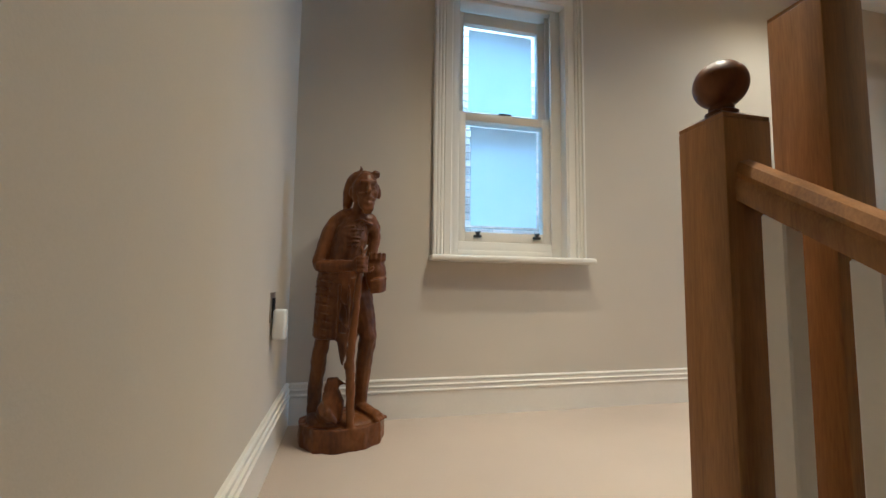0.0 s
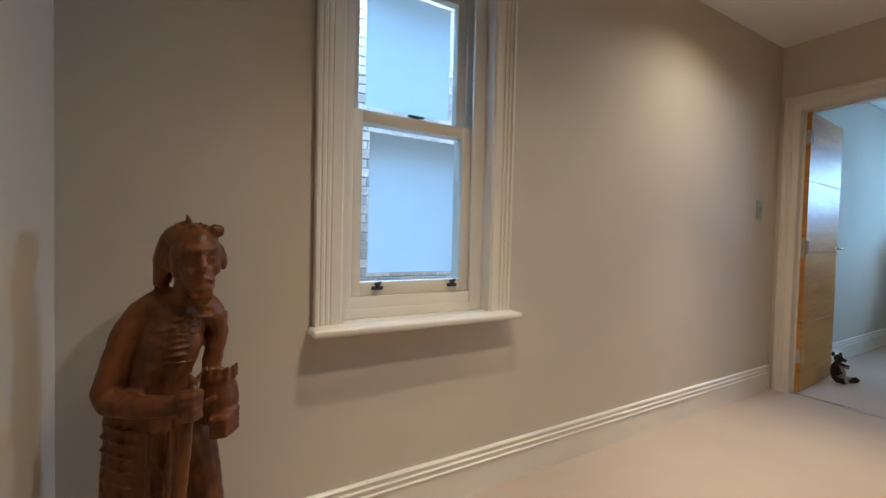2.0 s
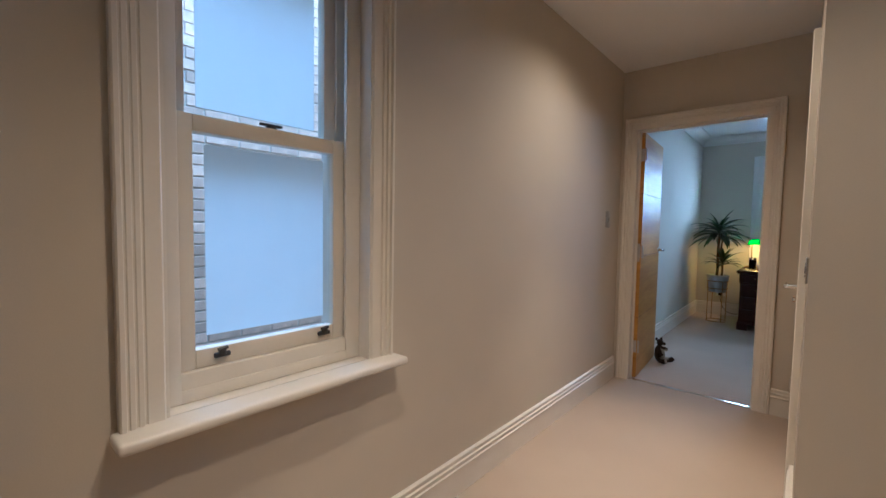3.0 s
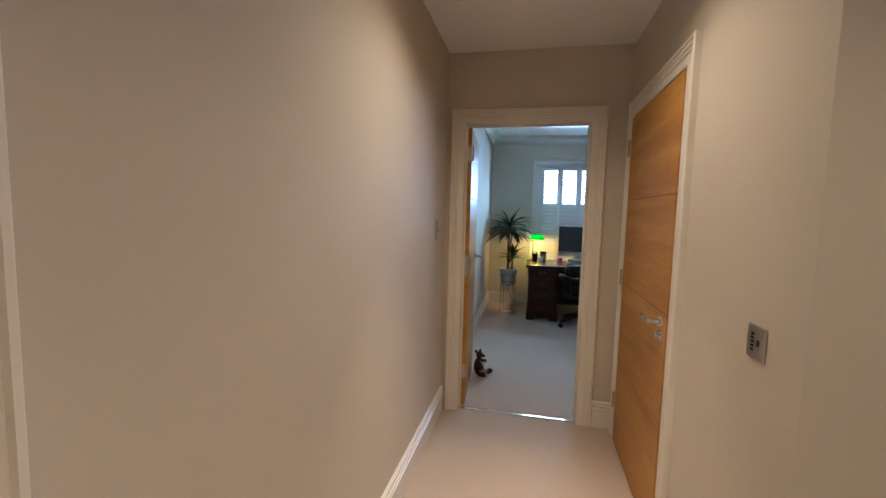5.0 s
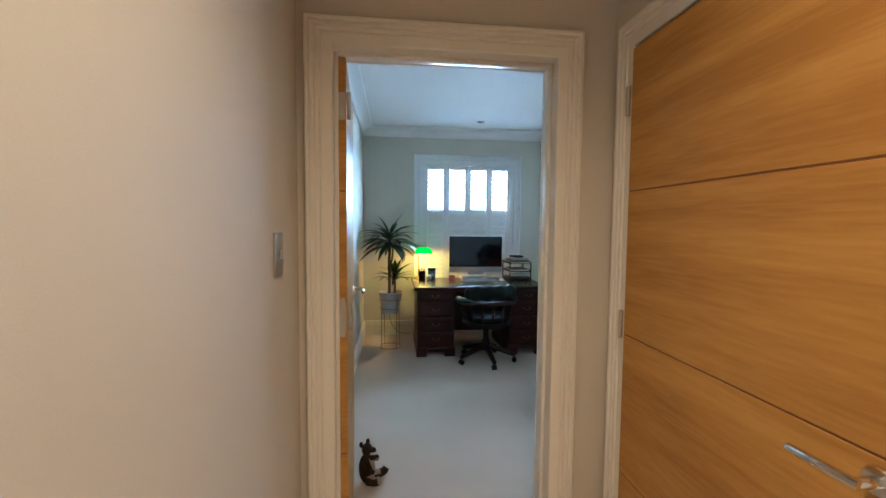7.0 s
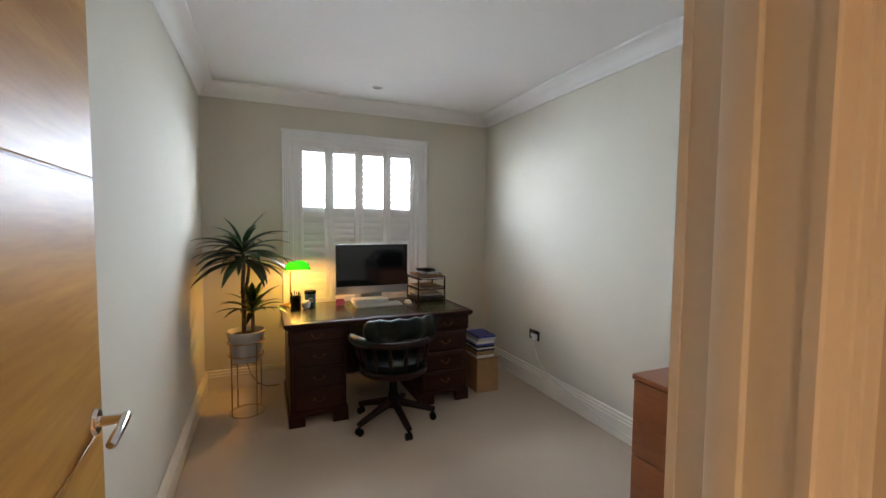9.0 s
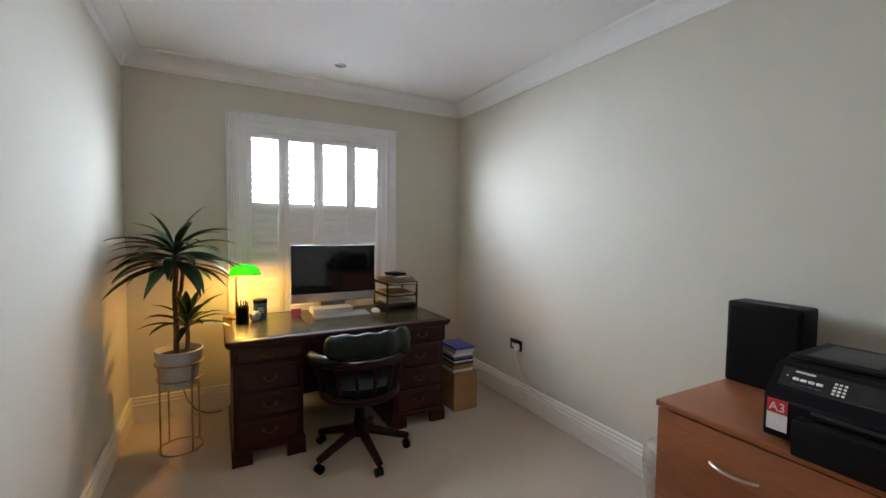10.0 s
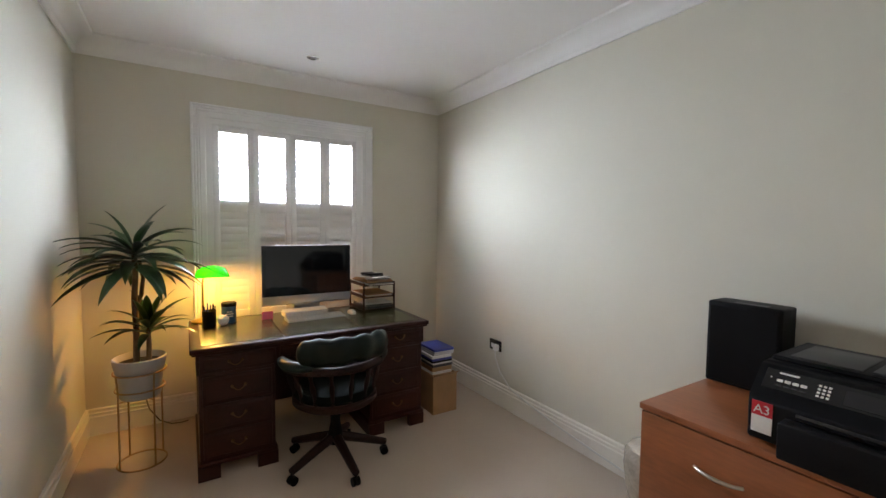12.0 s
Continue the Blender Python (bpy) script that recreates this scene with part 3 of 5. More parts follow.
s = thing("light_switch", pose(3.925, YN, 1.322), "brushed steel light switch plate on corridor wall", "light switch")
bm = B()
box(bm, -0.043, 0.043, -0.007, 0, -0.065, 0.065, 0.003)
part("plate", bm, STEEL, s)
bm = B()
box(bm, -0.009, 0.009, -0.014, -0.0065, -0.014, 0.014, 0.003)
part("rocker", bm, CHROME, s)
s = thing("keypad_plate", pose(2.511, YC, 1.118), "brushed steel control plate with small buttons", "control plate")
bm = B()
box(bm, -0.043, 0.043, 0, 0.007, -0.045, 0.045, 0.003)
part("plate", bm, STEEL, s)
for i in range(5):
    bm = B()
    box(bm, 0.006, 0.020, 0.0065, 0.009, -0.024 + i * 0.0105, -0.018 + i * 0.0105, 0.001, 1)
    part("button", bm, BLACK, s)
bm = B()
box(bm, -0.020, -0.008, 0.0065, 0.0095, -0.008, 0.010, 0.003)
part("sensor", bm, SHEEN, s)


def downlight(x, y, z, lit, label):
    d = thing("downlight", pose(x, y, z), label, "downlight", "recessed downlights")
    bm = B()
    lathe(bm, [(0.030, -0.0005), (0.042, -0.0005), (0.043, -0.004), (0.034, -0.006), (0.030, -0.003)])
    part("bezel", bm, CHROME if not lit else PALE, d)
    bm = B()
    lathe(bm, [(0, -0.0015), (0.0305, -0.0015), (0.0305, -0.0005), (0, -0.0005)])
    part("lens", bm, BULB if lit else UNLIT, d)


for x, y in DOWNLIGHTS:
    downlight(x, y, ZC, True, "lit recessed downlight in the landing ceiling")
downlight(7.484, 0.671, ZS, False, "unlit chrome recessed downlight in study ceiling")
downlight(5.25, 1.30, ZS, False, "unlit chrome recessed downlight in study ceiling")

# ---- landing: carved figure ----
st = B()


def limb(pts, radii, n=12):
    tube(st, pts, radii, n)


# base block with chopped sides
rng = random.Random(4)
ring = [(0.178 * math.cos(a) * rng.uniform(0.93, 1.03), 0.150 * math.sin(a) * rng.uniform(0.93, 1.04)) for a in [2 * math.pi * i / 11 for i in range(11)]]
prism(st, ring, "z", 0, 0.085)
blob(st, (0, 0.0, 0.085), (0.150, 0.125, 0.028))
# legs and feet: one straight, one stepping forward
limb([(-0.112, 0.01, 0.08), (-0.110, 0.02, 0.20), (-0.098, 0.015, 0.33), (-0.075, 0.02, 0.45)], [0.026, 0.030, 0.034, 0.034])
limb([(0.072, 0.02, 0.09), (0.078, 0.01, 0.17), (0.092, -0.02, 0.30), (0.108, -0.050, 0.41), (0.100, -0.040, 0.46), (0.070, 0.00, 0.57)], [0.024, 0.029, 0.036, 0.040, 0.044, 0.062])
blob(st, (0.112, -0.062, 0.412), (0.030, 0.026, 0.030))
blob(st, (-0.108, -0.035, 0.100), (0.030, 0.062, 0.022), (0, 0, 10))
limb([(0.072, 0.005, 0.125), (0.100, -0.035, 0.112), (0.138, -0.085, 0.098)], [0.026, 0.027, 0.022], 10)
for i in range(4):
    blob(st, (0.124 + 0.012 * i, -0.098 + 0.011 * i, 0.096), (0.009, 0.016, 0.009), (0, 0, 40))
# wrapped cloth: a nearly straight skirt, with folds and a hanging end
for x0, y0, r0, r1 in ((-0.070, 0.01, 0.062, 0.060), (-0.020, 0.0, 0.078, 0.074), (0.012, 0.015, 0.062, 0.060)):
    limb([(x0, y0, 0.400), (x0, y0, 0.412), (x0 + 0.004, y0, 0.52), (x0 * 0.86, y0, 0.66), (x0 * 0.7, y0, 0.715)], [r0 - 0.010, r0, r0, r1, r1 - 0.010], 16)
limb([(0.078, -0.018, 0.425), (0.072, -0.012, 0.52), (0.040, 0.0, 0.64)], [0.048, 0.060, 0.066], 14)
for i in range(9):
    z = 0.425 + 0.031 * i
    limb([(-0.128, -0.012, z), (-0.085, -0.058, z - 0.010), (-0.030, -0.076, z - 0.018)], [0.002, 0.0042, 0.002], 6)
limb([(-0.024, -0.084, 0.62), (-0.026, -0.088, 0.52), (-0.030, -0.086, 0.400)], [0.007, 0.008, 0.006], 6)
limb([(0.016, -0.082, 0.62), (0.014, -0.090, 0.52), (0.016, -0.086, 0.410)], [0.006, 0.008, 0.006], 6)
limb([(-0.005, -0.078, 0.305), (-0.004, -0.080, 0.36), (-0.006, -0.074, 0.43)], [0.004, 0.020, 0.027], 8)
limb([(-0.020, -0.088, 0.560), (0.014, -0.094, 0.520)], [0.005, 0.005], 6)
limb([(-0.020, -0.088, 0.480), (0.014, -0.094, 0.450)], [0.005, 0.005], 6)
# trunk, bent forward; collar bones and ribs
limb([(-0.018, 0.012, 0.66), (-0.008, 0.006, 0.74), (0.012, -0.004, 0.82), (0.026, -0.012, 0.875), (0.040, -0.018, 0.915)], [0.080, 0.080, 0.082, 0.064, 0.038], 18)
limb([(-0.062, 0.005, 0.868), (-0.020, 0.0, 0.890), (0.040, -0.010, 0.900), (0.090, -0.006, 0.880), (0.118, -0.002, 0.858)], [0.038, 0.044, 0.044, 0.042, 0.034], 14)
limb([(-0.030, -0.052, 0.862), (0.020, -0.074, 0.868), (0.045, -0.078, 0.880)], [0.004, 0.007, 0.006], 6)
limb([(0.100, -0.046, 0.868), (0.070, -0.068, 0.872), (0.048, -0.078, 0.880)], [0.004, 0.007, 0.006], 6)
for i in range(6):
    z = 0.770 + 0.016 * i
    limb([(-0.030, -0.068, z - 0.006), (0.024, -0.088, z + 0.004), (0.072, -0.076, z + 0.002)], [0.002, 0.0040, 0.002], 6)
# arms: one across the body onto the staff, one round a pot
limb([(-0.052, 0.005, 0.878), (-0.080, 0.000, 0.840), (-0.104, -0.010, 0.770), (-0.116, -0.024, 0.705), (-0.106, -0.036, 0.684)], [0.036, 0.037, 0.033, 0.030, 0.028])
limb([(-0.110, -0.034, 0.690), (-0.040, -0.096, 0.688), (0.030, -0.138, 0.694)], [0.030, 0.027, 0.021])
blob(st, (0.050, -0.146, 0.698), (0.030, 0.028, 0.036))
for i in range(4):
    limb([(0.036, -0.170, 0.672 + 0.016 * i), (0.060, -0.178, 0.672 + 0.016 * i), (0.082, -0.160, 0.674 + 0.016 * i)], 0.0085, 7)
limb([(0.112, 0.0, 0.866), (0.124, 0.0, 0.81), (0.116, -0.005, 0.74), (0.108, -0.025, 0.66)], [0.034, 0.028, 0.025, 0.026])
limb([(0.132, -0.055, 0.600), (0.134, -0.056, 0.630), (0.134, -0.056, 0.670), (0.132, -0.055, 0.706), (0.132, -0.055, 0.728)], [0.030, 0.044, 0.048, 0.040, 0.042], 16)
for i in range(6):
    a = radians(190 + 32 * i)
    limb([(0.132 + 0.036 * math.cos(a), -0.055 + 0.036 * math.sin(a), 0.718), (0.132 + 0.038 * math.cos(a), -0.055 + 0.038 * math.sin(a), 0.750)], [0.011, 0.007], 7)
limb([(0.092, -0.104, 0.672), (0.118, -0.112, 0.690)], [0.010, 0.008], 7)
for i in range(4):
    limb([(0.104, -0.100, 0.592 + 0.012 * i), (0.140, -0.112, 0.594 + 0.013 * i), (0.176, -0.086, 0.604 + 0.014 * i)], [0.009, 0.011, 0.008], 8)
# staff with knots and a forked tip
limb([(0.020, -0.125, 0.07), (0.024, -0.130, 0.22), (0.022, -0.136, 0.32), (0.038, -0.146, 0.50), (0.052, -0.152, 0.66), (0.062, -0.152, 0.735)], [0.016, 0.018, 0.020, 0.016, 0.015, 0.011], 10)
blob(st, (0.020, -0.136, 0.315), (0.023, 0.022, 0.024))
limb([(0.062, -0.152, 0.73), (0.050, -0.152, 0.768)], [0.009, 0.004], 7)
limb([(0.062, -0.152, 0.73), (0.080, -0.150, 0.772)], [0.009, 0.004], 7)
# neck and head, leaning forward
limb([(0.036, -0.012, 0.88), (0.054, -0.032, 0.955)], [0.042, 0.038])
blob(st, (0.064, -0.034, 1.010), (0.062, 0.068, 0.078), (8, 6, 0), 20, 14)
limb([(0.066, -0.066, 0.975), (0.070, -0.080, 0.940), (0.072, -0.078, 0.918)], [0.044, 0.034, 0.020], 12)
limb([(0.072, -0.098, 1.022), (0.076, -0.118, 0.992), (0.075, -0.106, 0.978)], [0.007, 0.012, 0.010], 8)
limb([(0.036, -0.094, 1.032), (0.070, -0.104, 1.030), (0.106, -0.088, 1.034)], [0.008, 0.008, 0.008], 6)
limb([(0.044, -0.100, 0.962), (0.074, -0.112, 0.972), (0.102, -0.098, 0.960)], [0.006, 0.011, 0.006], 7)
limb([(0.056, -0.106, 0.946), (0.074, -0.110, 0.944), (0.092, -0.104, 0.946)], [0.005, 0.007, 0.005], 6)
for e in (-1, 1):
    blob(st, (0.066 + 0.064 * e, -0.03, 1.0), (0.010, 0.014, 0.024))
    blob(st, (0.070 + 0.026 * e, -0.090, 1.012), (0.010, 0.007, 0.005))
    blob(st, (0.070 + 0.034 * e, -0.078, 0.988), (0.016, 0.014, 0.020))
for i in range(6):
    limb([(0.050 + 0.009 * i, -0.100, 0.944), (0.054 + 0.0075 * i, -0.102, 0.922), (0.060 + 0.005 * i, -0.090, 0.902)], [0.006, 0.007, 0.003], 6)
# hair: swept cap, side lock and curl
blob(st, (0.052, 0.0, 1.050), (0.066, 0.064, 0.046), (0, 8, 0))
limb([(0.012, 0.0, 1.055), (-0.006, 0.01, 1.000), (-0.010, 0.01, 0.955), (-0.022, 0.0, 0.938)], [0.030, 0.030, 0.024, 0.014], 10)
rh = random.Random(9)
for i in range(44):
    az, el = rh.uniform(0, 2 * math.pi), rh.uniform(0.10, 1.35)
    d = Vector((math.cos(az) * math.cos(el), math.sin(az) * math.cos(el), math.sin(el)))
    if d.y < -0.45 and d.z < 0.75:
        continue
    p = Vector((0.056, -0.015, 1.024)) + Vector((d.x * 0.064, d.y * 0.068, d.z * 0.064))
    side = Vector((-d.y, d.x, -0.5)) * rh.choice((-1, 1))
    limb([p - side * 0.016, p + d * 0.006, p + side * 0.018], [0.005, 0.009, 0.004], 7)
limb([(0.050, -0.02, 1.085), (0.046, -0.03, 1.102), (0.042, -0.030, 1.116)], [0.012, 0.007, 0.002], 8)
limb([(0.088, -0.05, 1.068), (0.106, -0.064, 1.082), (0.118, -0.060, 1.078), (0.120, -0.050, 1.064)], [0.014, 0.014, 0.012, 0.008], 8)
# bird at the feet, its head turned to the staff
limb([(-0.080, -0.060, 0.105), (-0.052, -0.085, 0.135), (-0.040, -0.090, 0.180), (-0.048, -0.090, 0.225)], [0.030, 0.054, 0.044, 0.028], 14)
limb([(-0.055, -0.090, 0.215), (-0.046, -0.096, 0.245), (-0.020, -0.104, 0.250)], [0.026, 0.028, 0.020], 12)
limb([(-0.024, -0.104, 0.250), (0.008, -0.114, 0.244)], [0.014, 0.004], 8)
limb([(-0.075, -0.100, 0.200), (-0.060, -0.128, 0.150), (-0.030, -0.130, 0.105)], [0.008, 0.016, 0.008], 8)
for v in st.verts:
    k = max(0.0, min(1.0, (v.co.z - 0.10) / 0.25))
    v.co.x = v.co.x * (1 - 0.10 * k) - 0.008 * k
    v.co.x += 0.012 * max(0.0, min(1.0, (v.co.z - 0.70) / 0.15))
fig = link("carved_statue", st, CARVED, 60)
fig.matrix_world = pose(0.424, 1.792, 0.0, 0, 0, 4)
tagged(fig, "carved dark hardwood statue of a bearded man with staff and pot", "statue")
mod = fig.modifiers.new("carve", "REMESH")
mod.mode, mod.voxel_size, mod.use_smooth_shade = "VOXEL", 0.0042, True
tex = bpy.data.textures.new("chisel", "VORONOI")
tex.noise_scale, tex.noise_intensity = 0.035, 0.9
dis = fig.modifiers.new("chisel_marks", "DISPLACE")
dis.texture, dis.strength, dis.mid_level, dis.texture_coords = tex, -0.006, 0.4, "LOCAL"

# ---- study: window with shutters ----
win2 = tagged(thing("window_2", pose(0, 0, 0), "white framed window behind plantation shutters", "window"), kind="structure")
bm = B()
architrave(bm, SY0 + 0.004, SY1 - 0.004, SZ1 - 0.004, XF, -1, "y", base=SZ0)
part("architrave", bm, WHITE, win2)
bm = B()
box(bm, XF - 0.05, XF + 0.28, SY0 - 0.11, SY0 + 0.0005, SZ0 - 0.028, SZ0 - 0.0005, 0.006)
box(bm, XF - 0.05, XF + 0.28, SY0 + 0.0005, SY1 + 0.11, SZ0 - 0.028, SZ0 - 0.0005, 0.006)
part("window_sill", bm, WHITE, win2)
bm = B()
box(bm, XF - 0.004, XF + 0.05, SY0, SY0 + 0.048, SZ0, SZ1)
box(bm, XF - 0.004, XF + 0.05, SY1 - 0.048, SY1, SZ0, SZ1)
box(bm, XF - 0.004, XF + 0.05, SY0 + 0.048, SY1 - 0.048, SZ1 - 0.045, SZ1)
box(bm, XF - 0.004, XF + 0.05, SY0 + 0.048, SY1 - 0.048, SZ0, SZ0 + 0.045)
# rebate strips added behind the panels, out of view, blocking daylight through the joints
box(bm, XF + 0.0375, XF + 0.050, SY0 + 0.048, SY0 + 0.062, SZ0 + 0.045, SZ1 - 0.045)
box(bm, XF + 0.0375, XF + 0.050, SY1 - 0.062, SY1 - 0.048, SZ0 + 0.045, SZ1 - 0.045)
box(bm, XF + 0.0375, XF + 0.050, SY0 + 0.062, SY1 - 0.062, SZ1 - 0.072, SZ1 - 0.045)
box(bm, XF + 0.0375, XF + 0.050, SY0 + 0.062, SY1 - 0.062, SZ0 + 0.045, SZ0 + 0.072)
part("shutter_frame", bm, WHITE, win2)
bm = B()
XG = XF + 0.24
box(bm, XG, XG + 0.05, SY0, SY0 + 0.06, SZ0, SZ1)
box(bm, XG, XG + 0.05, SY1 - 0.06, SY1, SZ0, SZ1)
box(bm, XG, XG + 0.05, SY0 + 0.06, SY1 - 0.06, SZ0, SZ0 + 0.08)
box(bm, XG, XG + 0.05, SY0 + 0.06, SY1 - 0.06, SZ1 - 0.06, SZ1)
box(bm, XG, XG + 0.05, SY0 + 0.06, SY1 - 0.06, 1.40, 1.44)
part("window_frame", bm, WHITE, win2)
bm = B()
box(bm, XG + 0.02, XG + 0.024, SY0 + 0.05, SY1 - 0.05, SZ0 + 0.07, SZ1 - 0.05)
p = part("pane", bm, GLASS, win2)
p.visible_shadow = False
PW = (SY1 - SY0 - 0.096) / 4


def louvre(bm, y0, y1, z, tilt):
    """One slat, lens-shaped in section."""
    c, sn = math.cos(radians(tilt)), math.sin(radians(tilt))
    sec = [(-0.0325, 0), (-0.018, 0.0042), (0, 0.0055), (0.018, 0.0042), (0.0325, 0), (0.018, -0.0042), (0, -0.0055), (-0.018, -0.0042)]
    prism(bm, [(XF + 0.022 + u * c - v * sn, z + u * sn + v * c) for u, v in sec], "y", y0, y1)


for i in range(4):
    y0 = SY0 + 0.048 + PW * i + 0.0003
    y1 = y0 + PW - 0.0006
    bm = B()
    for a0, a1 in ((y0, y0 + 0.042), (y1 - 0.042, y1)):
        box(bm, XF + 0.006, XF + 0.036, a0, a1, SZ0 + 0.047, SZ1 - 0.047, 0.003)
    for z0, z1 in ((SZ0 + 0.047, 0.76), (1.515, 1.600), (2.105, SZ1 - 0.047)):
        box(bm, XF + 0.008, XF + 0.034, y0 + 0.042, y1 - 0.042, z0, z1, 0.002)
    panel = part("shutter", bm, WHITE, win2, "white louvred shutter panel")
    for z in [1.632 + 0.0555 * j for j in range(9)]:
        bm = B()
        louvre(bm, y0 + 0.0425, y1 - 0.0425, z, (17, 14, 19, 15)[i])
        part("slat", bm, WHITE, panel)
    for j in range(13):
        bm = B()
        louvre(bm, y0 + 0.0425, y1 - 0.0425, 0.792 + 0.0578 * j, -87)
        part("slat", bm, WHITE, panel)
    for z in (0.95, 1.47, 2.0):
        bm = B()
        tube(bm, [(XF + 0.003, y1 + 0.0015, z - 0.03), (XF + 0.003, y1 + 0.0015, z + 0.03)], 0.004, 8)
        part("hinge", bm, PALE, panel)

# ---- study: desk ----
DX, DY = 6.970, 0.730
desk = thing("pedestal_desk", pose(DX, DY, 0), "dark mahogany pedestal desk with green leather top", "desk")
DW, DD, DH = 0.733, 0.800, 0.750
bm = B()
box(bm, 0, DD, -DW, DW, DH - 0.030, DH, 0.008, 3)
box(bm, 0.010, DD - 0.01, -DW + 0.01, DW - 0.01, DH - 0.042, DH - 0.030, 0.004)
part("top", bm, MAHOG, desk)
for a0, a1 in ((-DW + 0.055, -0.245), (-0.235, 0.235), (0.245, DW - 0.055)):
    bm = B()
    box(bm, 0.055, DD - 0.055, a0, a1, DH - 0.001, DH + 0.0025, 0.001, 1)
    part("leather_inset", bm, BAIZE, desk, "tooled green leather panel")
bm = B()
box(bm, 0.030, DD - 0.03, -DW + 0.03, -0.285, DH - 0.155, DH - 0.042)
box(bm, 0.030, DD - 0.03, 0.285, DW - 0.03, DH - 0.155, DH - 0.042)
box(bm, 0.045, DD - 0.03, -0.285, 0.285, DH - 0.135, DH - 0.042)
part("frieze", bm, MAHOG, desk)


def pull(parent, y, z, x):
    """A brass swan-neck pull on two small roses."""
    bm = B()
    for s in (-1, 1):
        tube(bm, [(x, y + 0.034 * s, z), (x - 0.006, y + 0.034 * s, z), (x - 0.010, y + 0.034 * s, z)], [0.009, 0.008, 0.004], 10)
    pts = [(x - 0.010 - 0.006 * math.sin(math.pi * i / 8), y - 0.034 + 0.068 * i / 8, z - 0.022 * math.sin(math.pi * i / 8)) for i in range(9)]
    tube(bm, pts, 0.0028, 8)
    part("drawer_pull", bm, DULLB, parent, "tarnished brass swan-neck pull")


def drawer(y0, y1, z0, z1, x, pulls):
    bm = B()
    box(bm, x - 0.008, x + 0.004, y0, y1, z0, z1, 0.004, 2)
    box(bm, x - 0.0105, x - 0.006, y0 + 0.018, y1 - 0.018, z0 + 0.018, z1 - 0.018, 0.002, 1)
    d = part("drawer", bm, MAHOG, desk)
    for y in pulls:
        pull(d, y, (z0 + z1) / 2 + 0.008, x - 0.010)


drawer(-DW + 0.045, -0.295, DH - 0.148, DH - 0.050, 0.030, [-0.51])
drawer(0.295, DW - 0.045, DH - 0.148, DH - 0.050, 0.030, [0.51])
drawer(-0.270, 0.270, DH - 0.128, DH - 0.050, 0.045, [-0.12, 0.12])
for s in (-1, 1):
    bm = B()
    lo, hi = sorted((s * 0.300, s * (DW - 0.040)))
    box(bm, 0.038, DD - 0.05, lo, hi, 0.095, DH - 0.155, 0.003)
    box(bm, 0.026, DD - 0.04, lo - 0.012, hi + 0.012, 0.075, 0.100, 0.006)
    for y0, y1 in ((lo - 0.012, lo + 0.10), (hi - 0.10, hi + 0.012)):
        prism(bm, [(y0, 0), (y1, 0), (y1, 0.078), (y0, 0.078)], "x", 0.022, 0.060)
        box(bm, DD - 0.09, DD - 0.036, y0, y1, 0, 0.0755)
    box(bm, 0.060, DD - 0.09, lo - 0.012, lo + 0.012, 0.0, 0.0755)
    box(bm, 0.060, DD - 0.09, hi - 0.012, hi + 0.012, 0.0, 0.0755)
    part("pedestal", bm, MAHOG, desk)
    for z0, z1 in ((0.425, 0.580), (0.268, 0.418), (0.110, 0.261)):
        drawer(lo + 0.018, hi - 0.018, z0, z1, 0.038, [(lo + hi) / 2])
bm = B()
box(bm, DD - 0.08, DD - 0.06, -0.30, 0.30, 0.10, DH - 0.135)
part("modesty_panel", bm, MAHOG, desk)
ZD = DH + 0.0025

# ---- study: swivel chair ----
ch = thing("captains_chair", pose(6.83, 0.722, 0, 0, 0, 4), "dark green buttoned leather swivel chair with turned spindles", "chair")
for i in range(5):
    a = radians(180 + 72 * i)
    c, sn = math.cos(a), math.sin(a)
    bm = B()
    tube(bm, [(0.03 * c, 0.03 * sn, 0.155), (0.14 * c, 0.14 * sn, 0.125), (0.28 * c, 0.28 * sn, 0.082), (0.304 * c, 0.304 * sn, 0.075)], [0.030, 0.026, 0.022, 0.020], 10)
    leg = part("leg", bm, EBON, ch)
    bm = B()
    tube(bm, [(0.294 * c, 0.294 * sn, 0.075), (0.294 * c, 0.294 * sn, 0.048)], 0.008, 8)
    for s in (-1, 1):
        tube(bm, [(0.294 * c - sn * s * 0.006, 0.294 * sn + c * s * 0.006, 0.025), (0.294 * c - sn * s * 0.020, 0.294 * sn + c * s * 0.020, 0.025)], 0.025, 16)
    part("castor", bm, BLACK, leg)
bm = B()
lathe(bm, [(0, 0.12), (0.045, 0.12), (0.05, 0.16), (0.038, 0.20), (0.028, 0.25), (0.028, 0.36), (0.09, 0.375), (0.09, 0.385), (0, 0.385)])
part("column", bm, BLACK, ch)
bm = B()
lathe(bm, [(0, 0.385), (0.225, 0.385), (0.245, 0.40), (0.245, 0.425), (0.235, 0.435), (0, 0.435)], n=36)
part("seat_frame", bm, EBON, ch)
bm = B()
lathe(bm, [(0, 0.425), (0.228, 0.435), (0.240, 0.455), (0.225, 0.485), (0.12, 0.500), (0, 0.497)], n=36)
part("seat", bm, HIDE, ch, "green leather seat pad")


def arc(r, z, a0, a1, n, lift=0.0):
    return [(-r * math.cos(a) + 0.02, r * math.sin(a), z + lift * (a / radians(a1)) ** 2) for a in [radians(a0 + (a1 - a0) * i / n) for i in range(n + 1)]]


